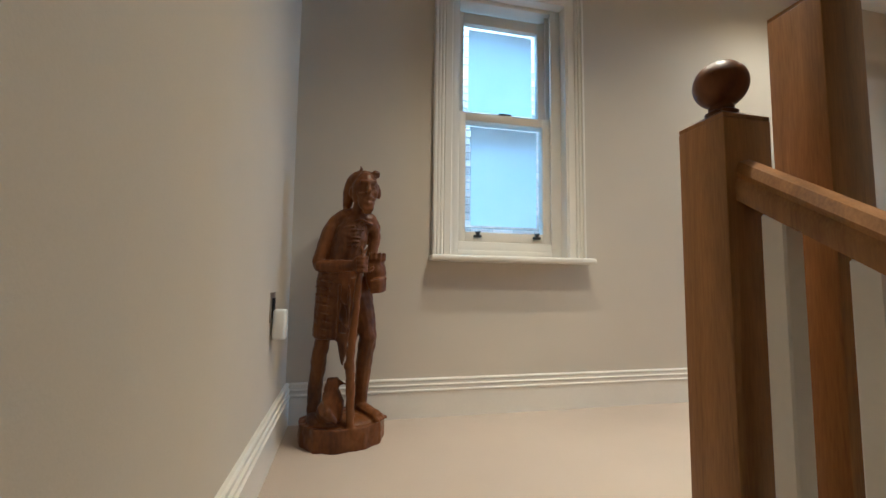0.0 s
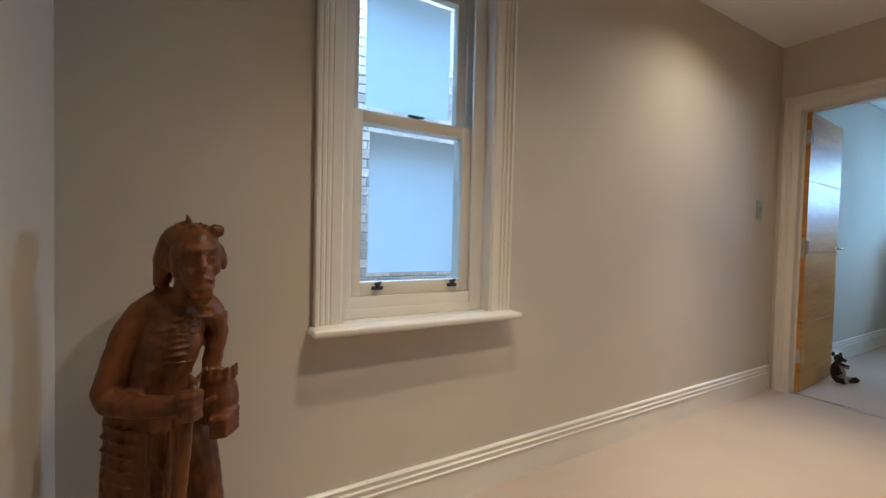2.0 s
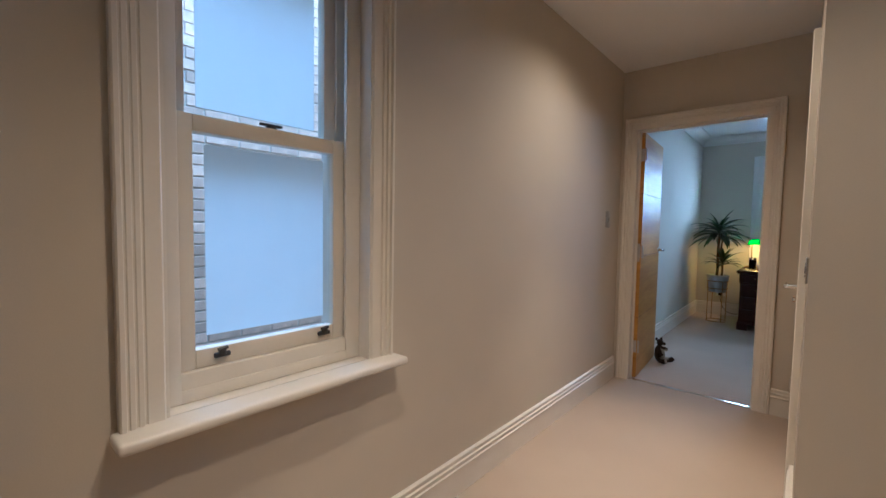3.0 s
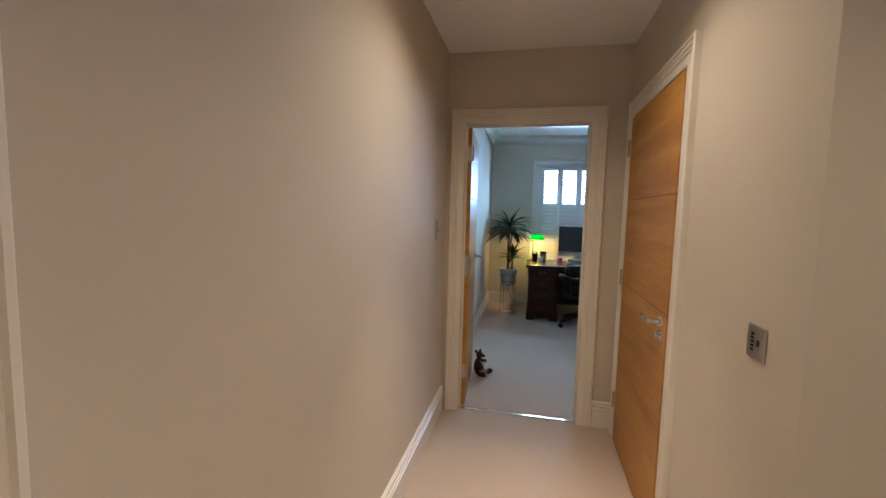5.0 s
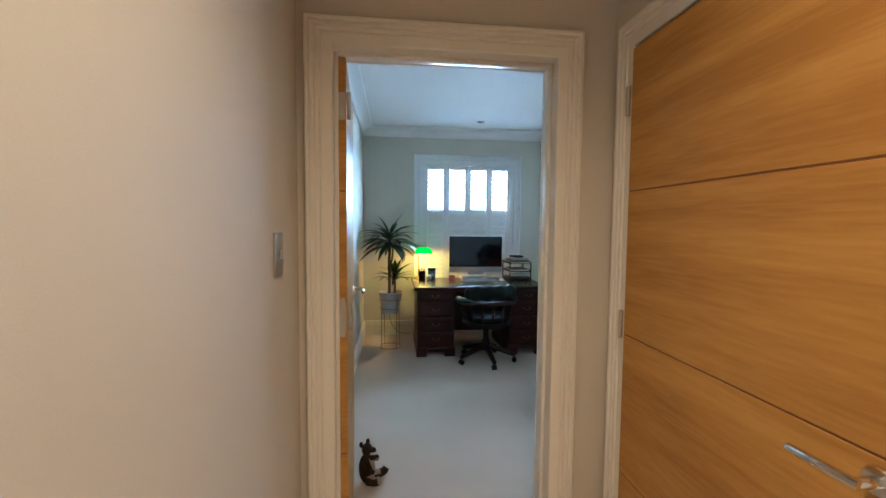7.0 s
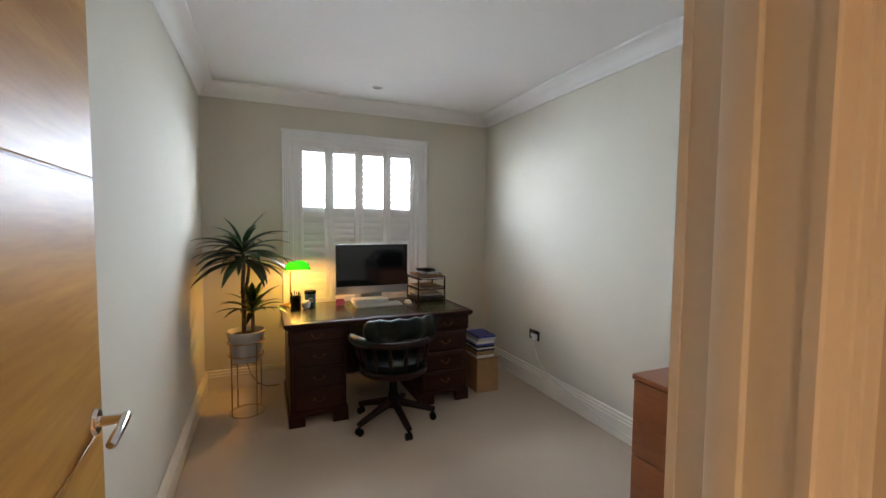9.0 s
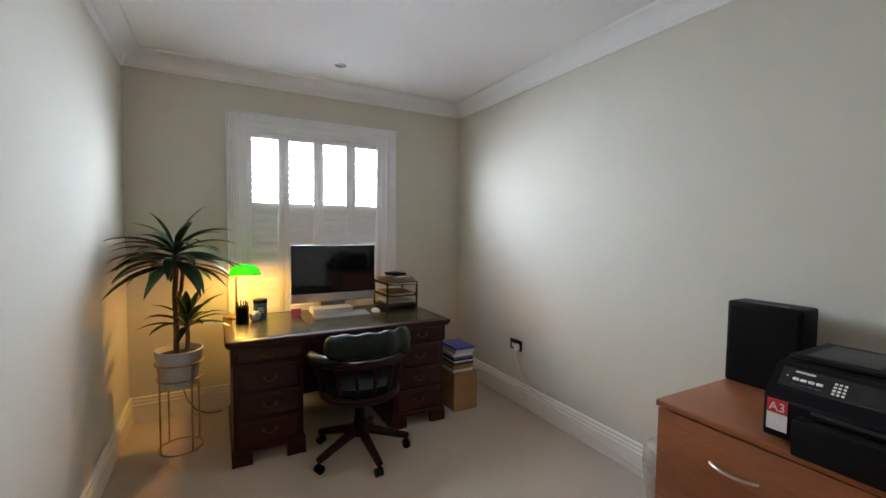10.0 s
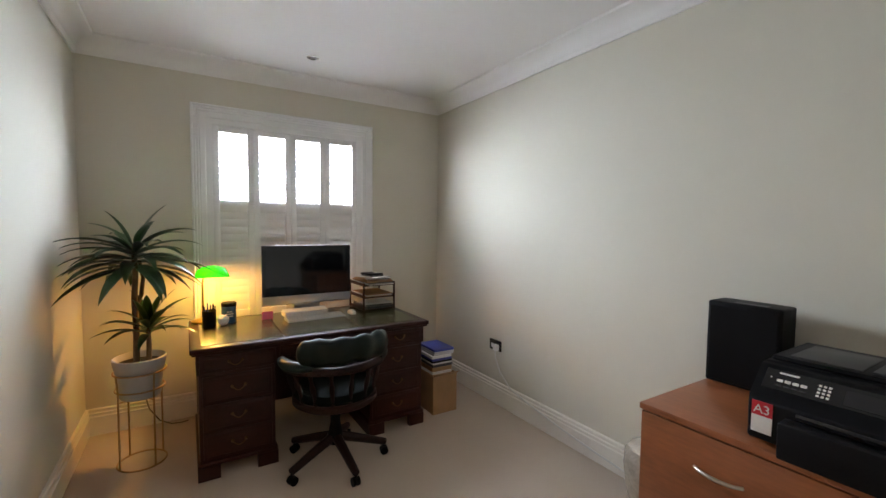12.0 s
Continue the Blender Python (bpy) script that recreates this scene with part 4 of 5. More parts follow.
bm = B()
pts = arc(0.282, 0.640, -105, 105, 24, -0.02)
tube(bm, pts, [0.022] * 2 + [0.024] * 21 + [0.022] * 2, 12)
part("arm_rail", bm, EBON, ch)
for s in (-1, 1):
    bm = B()
    pts = arc(0.290, 0.662, 42 * s, 112 * s, 8, -0.02)
    tube(bm, pts, [0.016, 0.026, 0.030, 0.032, 0.032, 0.032, 0.030, 0.026, 0.014], 12)
    part("armrest", bm, LEATHER, ch, "padded green leather armrest")
for i in range(9):
    a = radians(-96 + 24 * i)
    x0, y0, x1, y1 = -0.222 * math.cos(a), 0.222 * math.sin(a), -0.278 * math.cos(a) + 0.02, 0.278 * math.sin(a)
    bm = B()
    zs = [0.43, 0.45, 0.48, 0.51, 0.53, 0.55, 0.58, 0.61, 0.635]
    tube(bm, [(x0 + (x1 - x0) * k / 8, y0 + (y1 - y0) * k / 8, z) for k, z in enumerate(zs)], [0.012, 0.012, 0.009, 0.013, 0.016, 0.013, 0.009, 0.012, 0.012], 10)
    part("spindle", bm, EBON, ch)
# curved buttoned back roll, with tufts
bm = B()
n_a, n_s = 40, 18
rings = []
for i in range(n_a + 1):
    u = i / n_a
    a = radians(-62 + 124 * u)
    tuft = 0.5 + 0.5 * math.cos(2 * math.pi * (u * 5))
    end = min(1, min(u, 1 - u) * 14) ** 0.5
    ring = []
    for j in range(n_s):
        w = 2 * math.pi * j / n_s
        rr = (0.038 + 0.010 * tuft) * max(end, 0.15)
        hh = (0.068 + 0.012 * tuft) * max(end, 0.3)
        rad = 0.288 + rr * math.cos(w)
        z = 0.730 + 0.020 * math.cos(a * 1.2) + hh * math.sin(w)
        ring.append(bm.verts.new((-rad * math.cos(a) + 0.02, rad * math.sin(a), z)))
    rings.append(ring)
for p, q in zip(rings, rings[1:]):
    for j in range(n_s):
        bm.faces.new((p[j], p[(j + 1) % n_s], q[(j + 1) % n_s], q[j]))
bm.faces.new(rings[0][::-1])
bm.faces.new(rings[-1])
back = part("backrest", bm, LEATHER, ch, "buttoned green leather back roll")
for i in range(4):
    a = radians(-62 + 124 * (i + 0.5) / 5 + 12.4)
    bm = B()
    blob(bm, (-0.325 * math.cos(a) + 0.02, 0.325 * math.sin(a), 0.752), (0.008, 0.008, 0.008), u=10, v=6)
    part("button", bm, LEATHER, back)

# ---- study: on the desk ----
mon = thing("desktop_computer", pose(7.585, 0.690, ZD), "silver all-in-one computer with a dark screen", "computer")
bm = B()
box(bm, 0, 0.028, -0.325, 0.325, 0.085, 0.520, 0.008, 3)
body = part("body", bm, ALU, mon)
bm = B()
box(bm, -0.002, 0.004, -0.323, 0.323, 0.150, 0.518, 0.002, 1)
part("screen", bm, SHEEN, body, "black glass screen border")
bm = B()
box(bm, -0.0035, -0.001, -0.298, 0.298, 0.172, 0.495)
part("display", bm, SCREEN, body, "dark switched-off display")
bm = B()
prism(bm, [(0.015, 0.0), (0.165, 0.0), (0.165, 0.006), (0.075, 0.008), (0.070, 0.02), (0.045, 0.19), (0.028, 0.20), (0.028, 0.15), (0.052, 0.02), (0.030, 0.008), (-0.045, 0.006), (-0.045, 0.0)], "y", -0.095, 0.095)
part("stand", bm, ALU, mon)

kb = thing("keyboard", pose(7.425, 0.68, ZD, 0, 0, 4), "slim white keyboard on the desk", "keyboard")
bm = B()
prism(bm, [(-0.055, 0), (0.055, 0), (0.055, 0.016), (0.048, 0.018), (-0.055, 0.006)], "y", -0.205, 0.205)
part("case", bm, ALU, kb)
for r in range(5):
    for c in range(12):
        bm = B()
        x, y = -0.045 + 0.021 * r, -0.192 + 0.0325 * c
        z = 0.006 + (x + 0.055) * 0.11
        box(bm, x, x + 0.017, y, y + 0.028, z, z + 0.004, 0.001, 1)
        part("key", bm, PALE, kb)
ps = thing("paper_stack", pose(7.500, 0.74, ZD + 0.022, 0, 0, 6), "loose stack of white papers on the keyboard", "paper stack")
rng = random.Random(7)
for i in range(7):
    bm = B()
    box(bm, -0.075, 0.055, -0.150, 0.150, i * 0.0055, i * 0.0055 + 0.0045, 0.001, 1)
    s = part("sheet_bundle", bm, PAPER, ps)
    s.rotation_euler = (0, 0, radians(rng.uniform(-7, 7)))
ms = thing("computer_mouse", pose(7.46, 0.400, ZD), "white computer mouse beside the keyboard", "mouse")
bm = B()
blob(bm, (0, 0, 0.002), (0.055, 0.030, 0.026), u=20, v=12)
bmesh.ops.bisect_plane(bm, geom=bm.verts[:] + bm.edges[:] + bm.faces[:], plane_co=(0, 0, 0), plane_no=(0, 0, 1), clear_inner=True)
part("shell", bm, PALE, ms)
bm = B()
blob(bm, (-0.028, 0, 0.0225), (0.005, 0.005, 0.004), u=10, v=6)
part("scroll_ball", bm, GREYP, ms)
pk = thing("pink_note", pose(7.545, 0.985, ZD, 0, 0, 3), "bright pink paper slip under the computer", "note")
bm = B()
box(bm, -0.004, 0.004, -0.036, 0.036, 0, 0.055, 0.001, 1)
part("slip", bm, PINK, pk)

tr = thing("letter_tray", pose(7.47, 0.165, ZD, 0, 0, 2), "dark wooden two-tier letter tray full of papers", "letter tray")
for s in (-1, 1):
    for x in (0.008, 0.292):
        bm = B()
        box(bm, x - 0.008, x + 0.008, 0.131 * s - 0.006, 0.131 * s + 0.006, 0.0, 0.222, 0.002, 1)
        part("post", bm, MAHOG, tr)
    for z in (0.004, 0.099, 0.194):
        bm = B()
        box(bm, 0.016, 0.284, 0.131 * s - 0.004, 0.131 * s + 0.004, z, z + 0.024, 0.002, 1)
        part("side_rail", bm, MAHOG, tr)
for z in (0.0, 0.095, 0.190):
    bm = B()
    box(bm, 0.0, 0.30, -0.125, 0.125, z + 0.004, z + 0.013, 0.002, 1)
    part("shelf", bm, MAHOG, tr)
rng = random.Random(11)
for z, count in ((0.014, 7), (0.109, 4), (0.204, 6)):
    for i in range(count):
        bm = B()
        off, hh = rng.uniform(-0.03, 0.03), rng.uniform(0.004, 0.008)
        box(bm, 0.01 + rng.uniform(-0.04, 0.02), 0.28, -0.108 + off * 0.3, 0.108 + off * 0.3, z, z + hh, 0.001, 1)
        p = part("paper", bm, rng.choice([PAPER, CARD, CARD, GREYP, GREYP]), tr)
        z += hh + 0.0005
for i in range(5):
    bm = B()
    box(bm, -0.11, 0.10, -0.085, 0.085, 0, 0.004, 0.001, 1)
    p = part("paper", bm, PAPER if i % 2 == 0 else GREYP, tr)
    p.location, p.rotation_euler = (0.12 - 0.008 * i, 0.012 * (i - 2), z + 0.0045 * i), (0, 0, radians(-20 + 11 * i))
nb = thing("notebook", pose(7.56, 0.19, ZD + 0.266, 0, 0, 15), "dark grey notebooks lying on the letter tray", "notebook")
bm = B()
box(bm, -0.075, 0.075, -0.055, 0.055, 0, 0.012, 0.003)
part("cover", bm, GREYP, nb)
bm = B()
box(bm, -0.070, 0.080, -0.052, 0.060, 0.012, 0.024, 0.003)
part("cover", bm, BLACK, nb)

lp = thing("bankers_lamp", pose(7.690, 1.375, ZD), "brass banker's lamp with a lit green glass shade", "desk lamp")
bm = B()
lathe(bm, [(0, 0), (0.072, 0), (0.075, 0.008), (0.066, 0.014), (0.030, 0.020), (0.014, 0.030), (0, 0.030)])
part("base", bm, BRASS, lp)
bm = B()
tube(bm, [(0, 0, 0.025), (0, 0, 0.16), (0, 0.0, 0.27), (-0.004, -0.010, 0.32), (-0.018, -0.03, 0.345)], [0.009, 0.007, 0.006, 0.006, 0.006], 12)
part("stem", bm, BRASS, lp)
bm = B()
tube(bm, [(-0.03, 0.052, 0.325), (-0.035, 0.075, 0.32), (-0.035, 0.085, 0.305)], [0.004, 0.004, 0.003], 8)
tube(bm, [(-0.018, -0.03, 0.345), (-0.025, -0.045, 0.352)], 0.008, 10)
part("bracket", bm, BRASS, lp)
bm = B()
n_u, n_v = 14, 12
grid = []
for i in range(n_u + 1):
    u = i / n_u
    w = max(0.0, 1 - abs(2 * u - 1) ** 2.5) ** 0.5
    row = []
    for j in range(n_v + 1):
        a = math.pi * (0.02 + 0.96 * j / n_v)
        row.append(bm.verts.new((-0.035 - 0.066 * math.cos(a) * (0.25 + 0.75 * w), 0.050 - 0.215 * u, 0.306 + 0.080 * math.sin(a) * w)))
    grid.append(row)
for i in range(n_u):
    for j in range(n_v):
        bm.faces.new((grid[i][j], grid[i + 1][j], grid[i + 1][j + 1], grid[i][j + 1]))
shade = part("shade", bm, SHADE, lp, "glowing green glass shade")
sol = shade.modifiers.new("glass_thickness", "SOLIDIFY")
sol.thickness = 0.004
bm = B()
tube(bm, [(-0.035, 0.02, 0.352), (-0.035, -0.03, 0.352)], [0.011, 0.010], 10)
part("bulb_holder", bm, BRASS, lp)

pc = thing("pen_pot", pose(7.52, 1.345, ZD), "black mesh pot full of pens", "pen pot")
bm = B()
lathe(bm, [(0, 0), (0.040, 0), (0.042, 0.10), (0.043, 0.104), (0.039, 0.104), (0.038, 0.01), (0, 0.008)])
part("pot", bm, BLACK, pc)
rng = random.Random(5)
for i in range(9):
    a, r = rng.uniform(0, 6.28), rng.uniform(0.01, 0.028)
    bm = B()
    tube(bm, [(r * math.cos(a) * 0.6, r * math.sin(a) * 0.6, 0.012), (r * math.cos(a) * 1.35, r * math.sin(a) * 1.35, rng.uniform(0.125, 0.155))], [0.004, 0.0035], 8)
    part("pen", bm, rng.choice([BLACK, BLACK, GREYP, BLUE]), pc)
tn = thing("blue_tin", pose(7.585, 1.225, ZD), "dark blue printed canister with a dark lid", "canister")
bm = B()
lathe(bm, [(0, 0), (0.044, 0), (0.046, 0.004), (0.046, 0.108), (0.044, 0.112), (0, 0.112)])
part("body", bm, TEAL, tn)
bm = B()
lathe(bm, [(0, 0.112), (0.047, 0.112), (0.048, 0.116), (0.048, 0.132), (0.045, 0.136), (0, 0.136)])
part("lid", bm, BLACK, tn)
for z, w in ((0.045, 0.020), (0.06, 0.024), (0.075, 0.016)):
    bm = B()
    box(bm, -0.0485, -0.044, -w, w, z, z + 0.006)
    part("print_bar", bm, ALU, tn)
wc = thing("crumpled_tissue_pack", pose(7.50, 1.265, ZD, 0, 0, 20), "small crumpled white tissue pack on the desk", "tissue pack")
bm = B()
blob(bm, (0, 0, 0.034), (0.028, 0.036, 0.036), u=20, v=14)
rng = random.Random(3)
for v in bm.verts:
    v.co *= 1 + 0.16 * noise.noise(v.co * 60)
    v.co.z = max(v.co.z, 0)
part("pack", bm, PAPER, wc)

# ---- study: plant on its stand ----
PX, PY = 7.415, 1.712
sd = thing("plant_stand", pose(PX, PY, 0), "slim gold wire plant stand on the carpet", "plant stand")


def hoop(z, r, thick):
    bm = B()
    tube(bm, [(r * math.cos(2 * math.pi * i / 36), r * math.sin(2 * math.pi * i / 36), z) for i in range(37)], thick, 8, cap=False)
    return part("hoop", bm, COPPER, sd)


hoop(0.005, 0.122, 0.005)
hoop(0.455, 0.122, 0.005)
hoop(0.555, 0.130, 0.005)
for i in range(4):
    a = radians(35 + 90 * i)
    bm = B()
    tube(bm, [(0.122 * math.cos(a), 0.122 * math.sin(a), 0.005), (0.122 * math.cos(a), 0.122 * math.sin(a), 0.455), (0.130 * math.cos(a), 0.130 * math.sin(a), 0.556)], 0.005, 8)
    part("leg", bm, COPPER, sd)
for a in (0, 90):
    c, sn = math.cos(radians(a + 35)), math.sin(radians(a + 35))
    bm = B()
    tube(bm, [(-0.122 * c, -0.122 * sn, 0.398), (0.122 * c, 0.122 * sn, 0.398)], 0.004, 8)
    part("cross_bar", bm, COPPER, sd)
pot = thing("dracaena_plant", pose(PX, PY, 0.403), "tall green dracaena with strappy leaves in a grey pot", "potted plant")
bm = B()
lathe(bm, [(0, 0), (0.096, 0), (0.103, 0.008), (0.115, 0.150), (0.120, 0.155), (0.131, 0.205), (0.134, 0.232), (0.128, 0.236), (0.122, 0.225), (0.112, 0.19), (0, 0.19)], n=40)
part("pot", bm, CERAMIC, pot, "pale grey ceramic pot")
bm = B()
lathe(bm, [(0, 0.205), (0.06, 0.207), (0.1155, 0.200)], n=24)
part("soil", bm, SOIL, pot)
bm = B()
tube(bm, [(0.0, 0.015, 0.19), (0.005, 0.012, 0.40), (-0.004, 0.016, 0.58), (0.0, 0.008, 0.72), (0.006, 0.012, 0.82), (0.0, 0.01, 0.90)], [0.017, 0.016, 0.016, 0.014, 0.013, 0.010], 12)
tall_cane = part("cane", bm, BARK, pot, "tall upright cane")
bm = B()
tube(bm, [(-0.03, -0.045, 0.19), (-0.036, -0.05, 0.30), (-0.03, -0.048, 0.38), (-0.03, -0.05, 0.42)], [0.014, 0.013, 0.012, 0.008], 12)
fork = B()
tube(fork, [(0.0, 0.014, 0.52), (0.018, -0.016, 0.60), (0.022, -0.026, 0.70), (0.012, -0.012, 0.80)], [0.011, 0.012, 0.011, 0.008], 10)
part("cane", fork, BARK, pot, "side fork of the tall cane")
low_cane = part("cane", bm, BARK, pot, "short side cane")


def leaf_mesh(length, width, lift, droop, curl):
    """A strap leaf: rises, then arches over; slightly folded along its rib."""
    bm = B()
    rows, n = [], 12
    x, z, a = 0.0, 0.0, lift
    for i in range(n + 1):
        t = i / n
        w = width * (0.30 + 0.70 * min(1, t * 3.5)) * (1 - max(0, (t - 0.45) / 0.55) ** 1.7) + 0.0006
        rows.append([bm.verts.new((x, s * w + curl * t * t * length, z + abs(s) * w * 0.35)) for s in (-1, 0, 1)])
        a -= droop / n * (0.4 + 1.3 * t)
        x += math.cos(a) * length / n
        z += math.sin(a) * length / n
    for p, q in zip(rows, rows[1:]):
        for j in range(2):
            bm.faces.new((p[j], p[j + 1], q[j + 1], q[j]))
    bmesh.ops.solidify(bm, geom=bm.faces[:], thickness=0.0009)
    me = bpy.data.meshes.new("leaf")
    bm.to_mesh(me)
    bm.free()
    me.materials.append(LEAF)
    me.shade_smooth()
    return me


rng = random.Random(21)
shapes = [leaf_mesh(rng.uniform(0.33, 0.42), rng.uniform(0.029, 0.038), radians(l), radians(d), rng.uniform(-0.10, 0.10)) for l, d in ((70, 30), (52, 46), (40, 50), (31, 54), (23, 50), (15, 54), (8, 48), (-2, 46))]


def leaf(cane, origin, shape, turn, size, tip=0.0):
    ob = new("leaf", shapes[shape])
    ob.parent = cane
    ob.location, ob.rotation_euler, ob.scale = origin, (0, radians(tip), radians(turn)), (size, size, size)


for i in range(50):
    t = i / 49
    shape = min(7, int(8 * (1 - t) ** 0.6 * 1.05))
    leaf(tall_cane, (rng.uniform(-0.01, 0.01), 0.01 + rng.uniform(-0.01, 0.01), 0.745 + 0.130 * t), shape, 137.5 * i + rng.uniform(-14, 14), rng.uniform(0.88, 1.14) * (1 if t < 0.85 else 0.8))
for i in range(24):
    t = i / 23
    leaf(low_cane, (-0.03, -0.05, 0.365 + 0.055 * t), min(5, int(6 * (1 - t) * 0.95)), 137.5 * i + 40 + rng.uniform(-12, 12), rng.uniform(0.58, 0.80))

# ---- study: behind and beside the desk ----
cb = thing("lamp_cable", pose(7.40, 1.60, 0), "thin brown cable hanging beside the plant stand", "cable")
bm = B()
tube(bm, [(0.50, 0.13, 0.30), (0.47, 0.13, 0.26), (0.42, 0.10, 0.16), (0.36, 0.04, 0.09), (0.30, -0.03, 0.075), (0.28, -0.09, 0.08), (0.28, -0.125, 0.085)], 0.004, 8)
part("cord", bm, CABLED, cb)
sk = thing("wall_socket_low", pose(XF, 1.735, 0.32), "white socket low on the study wall", "socket")
bm = B()
box(bm, -0.008, 0, -0.06, 0.06, -0.04, 0.04, 0.003)
part("plate", bm, PALE, sk)
bm = B()
box(bm, -0.045, -0.008, -0.02, 0.025, -0.03, 0.02, 0.006)
part("plug", bm, BLACK, sk)

cbx = thing("cardboard_box", pose(7.05, -0.300, 0), "brown cardboard box of folders beside the desk", "box")
bm = B()
for a in ((0, 0.004, 0.0, 0.21), (0.30, 0.304, 0.0, 0.21), (0.004, 0.30, 0.0, 0.004), (0.004, 0.30, 0.206, 0.21)):
    box(bm, a[0], a[1], a[2], a[3], 0.0, 0.295, 0.001, 1)
box(bm, 0.004, 0.30, 0.004, 0.206, 0, 0.004)
part("carton", bm, CARD, cbx)
for i, tilt in enumerate((15, -8)):
    bm = B()
    box(bm, -0.002, 0.002, 0.004, 0.206, 0, 0.06)
    f = part("flap", bm, CARD, cbx)
    f.location, f.rotation_euler = (0.304 * i + 0.002, 0, 0.294), (0, radians(100 if i else -60), 0)
fl = thing("folder_pile", pose(7.08, -0.285, 0.006), "blue and dark folders piled in the carton", "folders")
rng = random.Random(2)
z = 0.0
for i, m in enumerate((PAPER, GREYP, PAPER, BLACK, PAPER, GREYP, PAPER, BLACK, CARD, PAPER, CARD, GREYP, PAPER, BLACK, BLUE, PAPER, CERAMIC, CERAMIC, BLUE)):
    bm = B()
    hh = 0.022 + 0.010 * (i % 3) if i < 11 else (0.012, 0.016, 0.018, 0.022)[i % 4]
    dy = rng.uniform(0, 0.012) - (0.016 if i > 15 else 0)
    box(bm, 0.006, 0.262, 0.0 + dy, 0.175 + dy, z, z + hh - 0.001, 0.002, 1)
    part("folder", bm, m, fl)
    z += hh

so = thing("wall_socket_black", pose(7.010, YS, 0.470), "black double socket with white plug and lead", "socket")
bm = B()
box(bm, -0.073, 0.073, 0, 0.008, -0.043, 0.043, 0.003)
part("plate", bm, SHEEN, so)
bm = B()
box(bm, 0.020, 0.048, 0.0075, 0.010, -0.024, 0.010, 0.001, 1)
part("socket_face", bm, PALE, so)
bm = B()
box(bm, -0.055, -0.008, 0.008, 0.040, -0.035, 0.015, 0.008, 3)
part("plug", bm, PALE, so, "white three-pin plug")
bm = B()
tube(bm, [(-0.030, 0.030, -0.03), (-0.035, 0.032, -0.09), (-0.09, 0.030, -0.19), (-0.22, 0.030, -0.285), (-0.42, 0.030, -0.325), (-0.70, 0.030, -0.372), (-1.00, 0.032, -0.405), (-1.30, 0.04, -0.425), (-1.46, 0.06, -0.440)], 0.005, 8)
part("lead", bm, CABLE, so, "white cable drooping along the skirting")

# ---- study: cabinet with its load ----
CX0, CX1, CY1, CH = 4.43, 5.325, 0.032, 0.777
cab = thing("filing_cabinet", pose(CX0, YS + 0.025, 0), "cherry laminate drawer cabinet with curved metal handles", "cabinet")
W, D = CX1 - CX0, CY1 - YS - 0.025
bm = B()
box(bm, 0, W, 0, D, CH - 0.024, CH, 0.003)
part("top", bm, CHERRY, cab)
bm = B()
box(bm, 0.006, 0.024, 0.004, D - 0.022, 0.0, CH - 0.0245)
box(bm, W - 0.024, W - 0.006, 0.004, D - 0.022, 0.0, CH - 0.0245)
box(bm, 0.024, W - 0.024, 0.004, 0.018, 0.04, CH - 0.0245)
box(bm, 0.024, W - 0.024, 0.018, D - 0.045, 0.02, 0.06)
part("carcass", bm, CHERRY, cab)
for z0, z1 in ((0.405, CH - 0.030), (0.060, 0.399)):
    bm = B()
    box(bm, 0.008, W - 0.008, D - 0.0215, D - 0.004, z0, z1, 0.002)
    dr = part("drawer", bm, CHERRY, cab)
    bm = B()
    zc = z0 + 0.66 * (z1 - z0)
    xc = W - 0.275
    pts = [(xc - 0.072 + 0.144 * i / 10, D - 0.004 + 0.026 * math.sin(math.pi * i / 10) ** 0.6, zc) for i in range(11)]
    tube(bm, pts, 0.0058, 10)
    part("handle", bm, STEEL, dr, "curved satin metal handle")

sp = thing("black_case", pose(5.062, -0.575, CH), "upright black box standing on the cabinet", "case")
bm = B()
box(bm, 0, 0.265, 0.0, 0.135, 0, 0.345, 0.010, 3)
part("body", bm, BLACK, sp)
bm = B()
box(bm, 0.012, 0.253, 0.1345, 0.1385, 0.012, 0.325, 0.002, 1)
part("front_cloth", bm, BLACK, sp)
bm = B()
box(bm, 0.055, 0.175, 0.09, 0.118, 0.3445, 0.3458)
part("label_strip", bm, GREYP, sp)

pr = thing("printer", pose(4.470, -0.43, CH), "black office printer with red and white paper-size sticker", "printer")
PWD, PDP, PHT = 0.520, 0.430, 0.265
bm = B()
prism(bm, [(0, 0.012), (PDP, 0.012), (PDP, 0.135), (PDP - 0.030, 0.165), (PDP - 0.085, 0.225), (PDP - 0.115, 0.235), (0.015, 0.235), (0, 0.22)], "x", 0, PWD)
es = [e for e in bm.edges if e.calc_length() > 0.1]
bmesh.ops.bevel(bm, geom=es, offset=0.010, segments=3, affect="EDGES", profile=0.5)
part("body", bm, BLACK, pr)
bm = B()
box(bm, 0.012, PWD - 0.012, 0.02, PDP - 0.125, 0.2335, 0.250, 0.006, 3)
lid = part("lid", bm, BLACK, pr)
bm = B()
box(bm, 0.06, 0.285, 0.06, PDP - 0.150, 0.2495, 0.2565, 0.003)
part("feeder_cover", bm, GREYP, lid)
bm = B()
box(bm, 0.305, PWD - 0.05, 0.07, PDP - 0.150, 0.2495, 0.2535, 0.003)
part("feeder_tray", bm, GREYP, lid)
bm = B()
box(bm, 0.03, PWD - 0.095, PDP - 0.002, PDP + 0.055, 0.0, 0.105, 0.006)
part("paper_tray", bm, BLACK, pr)
bm = B()
box(bm, 0.05, PWD - 0.12, PDP - 0.002, PDP + 0.010, 0.110, 0.128, 0.003)
part("paper_slot", bm, SHEEN, pr)
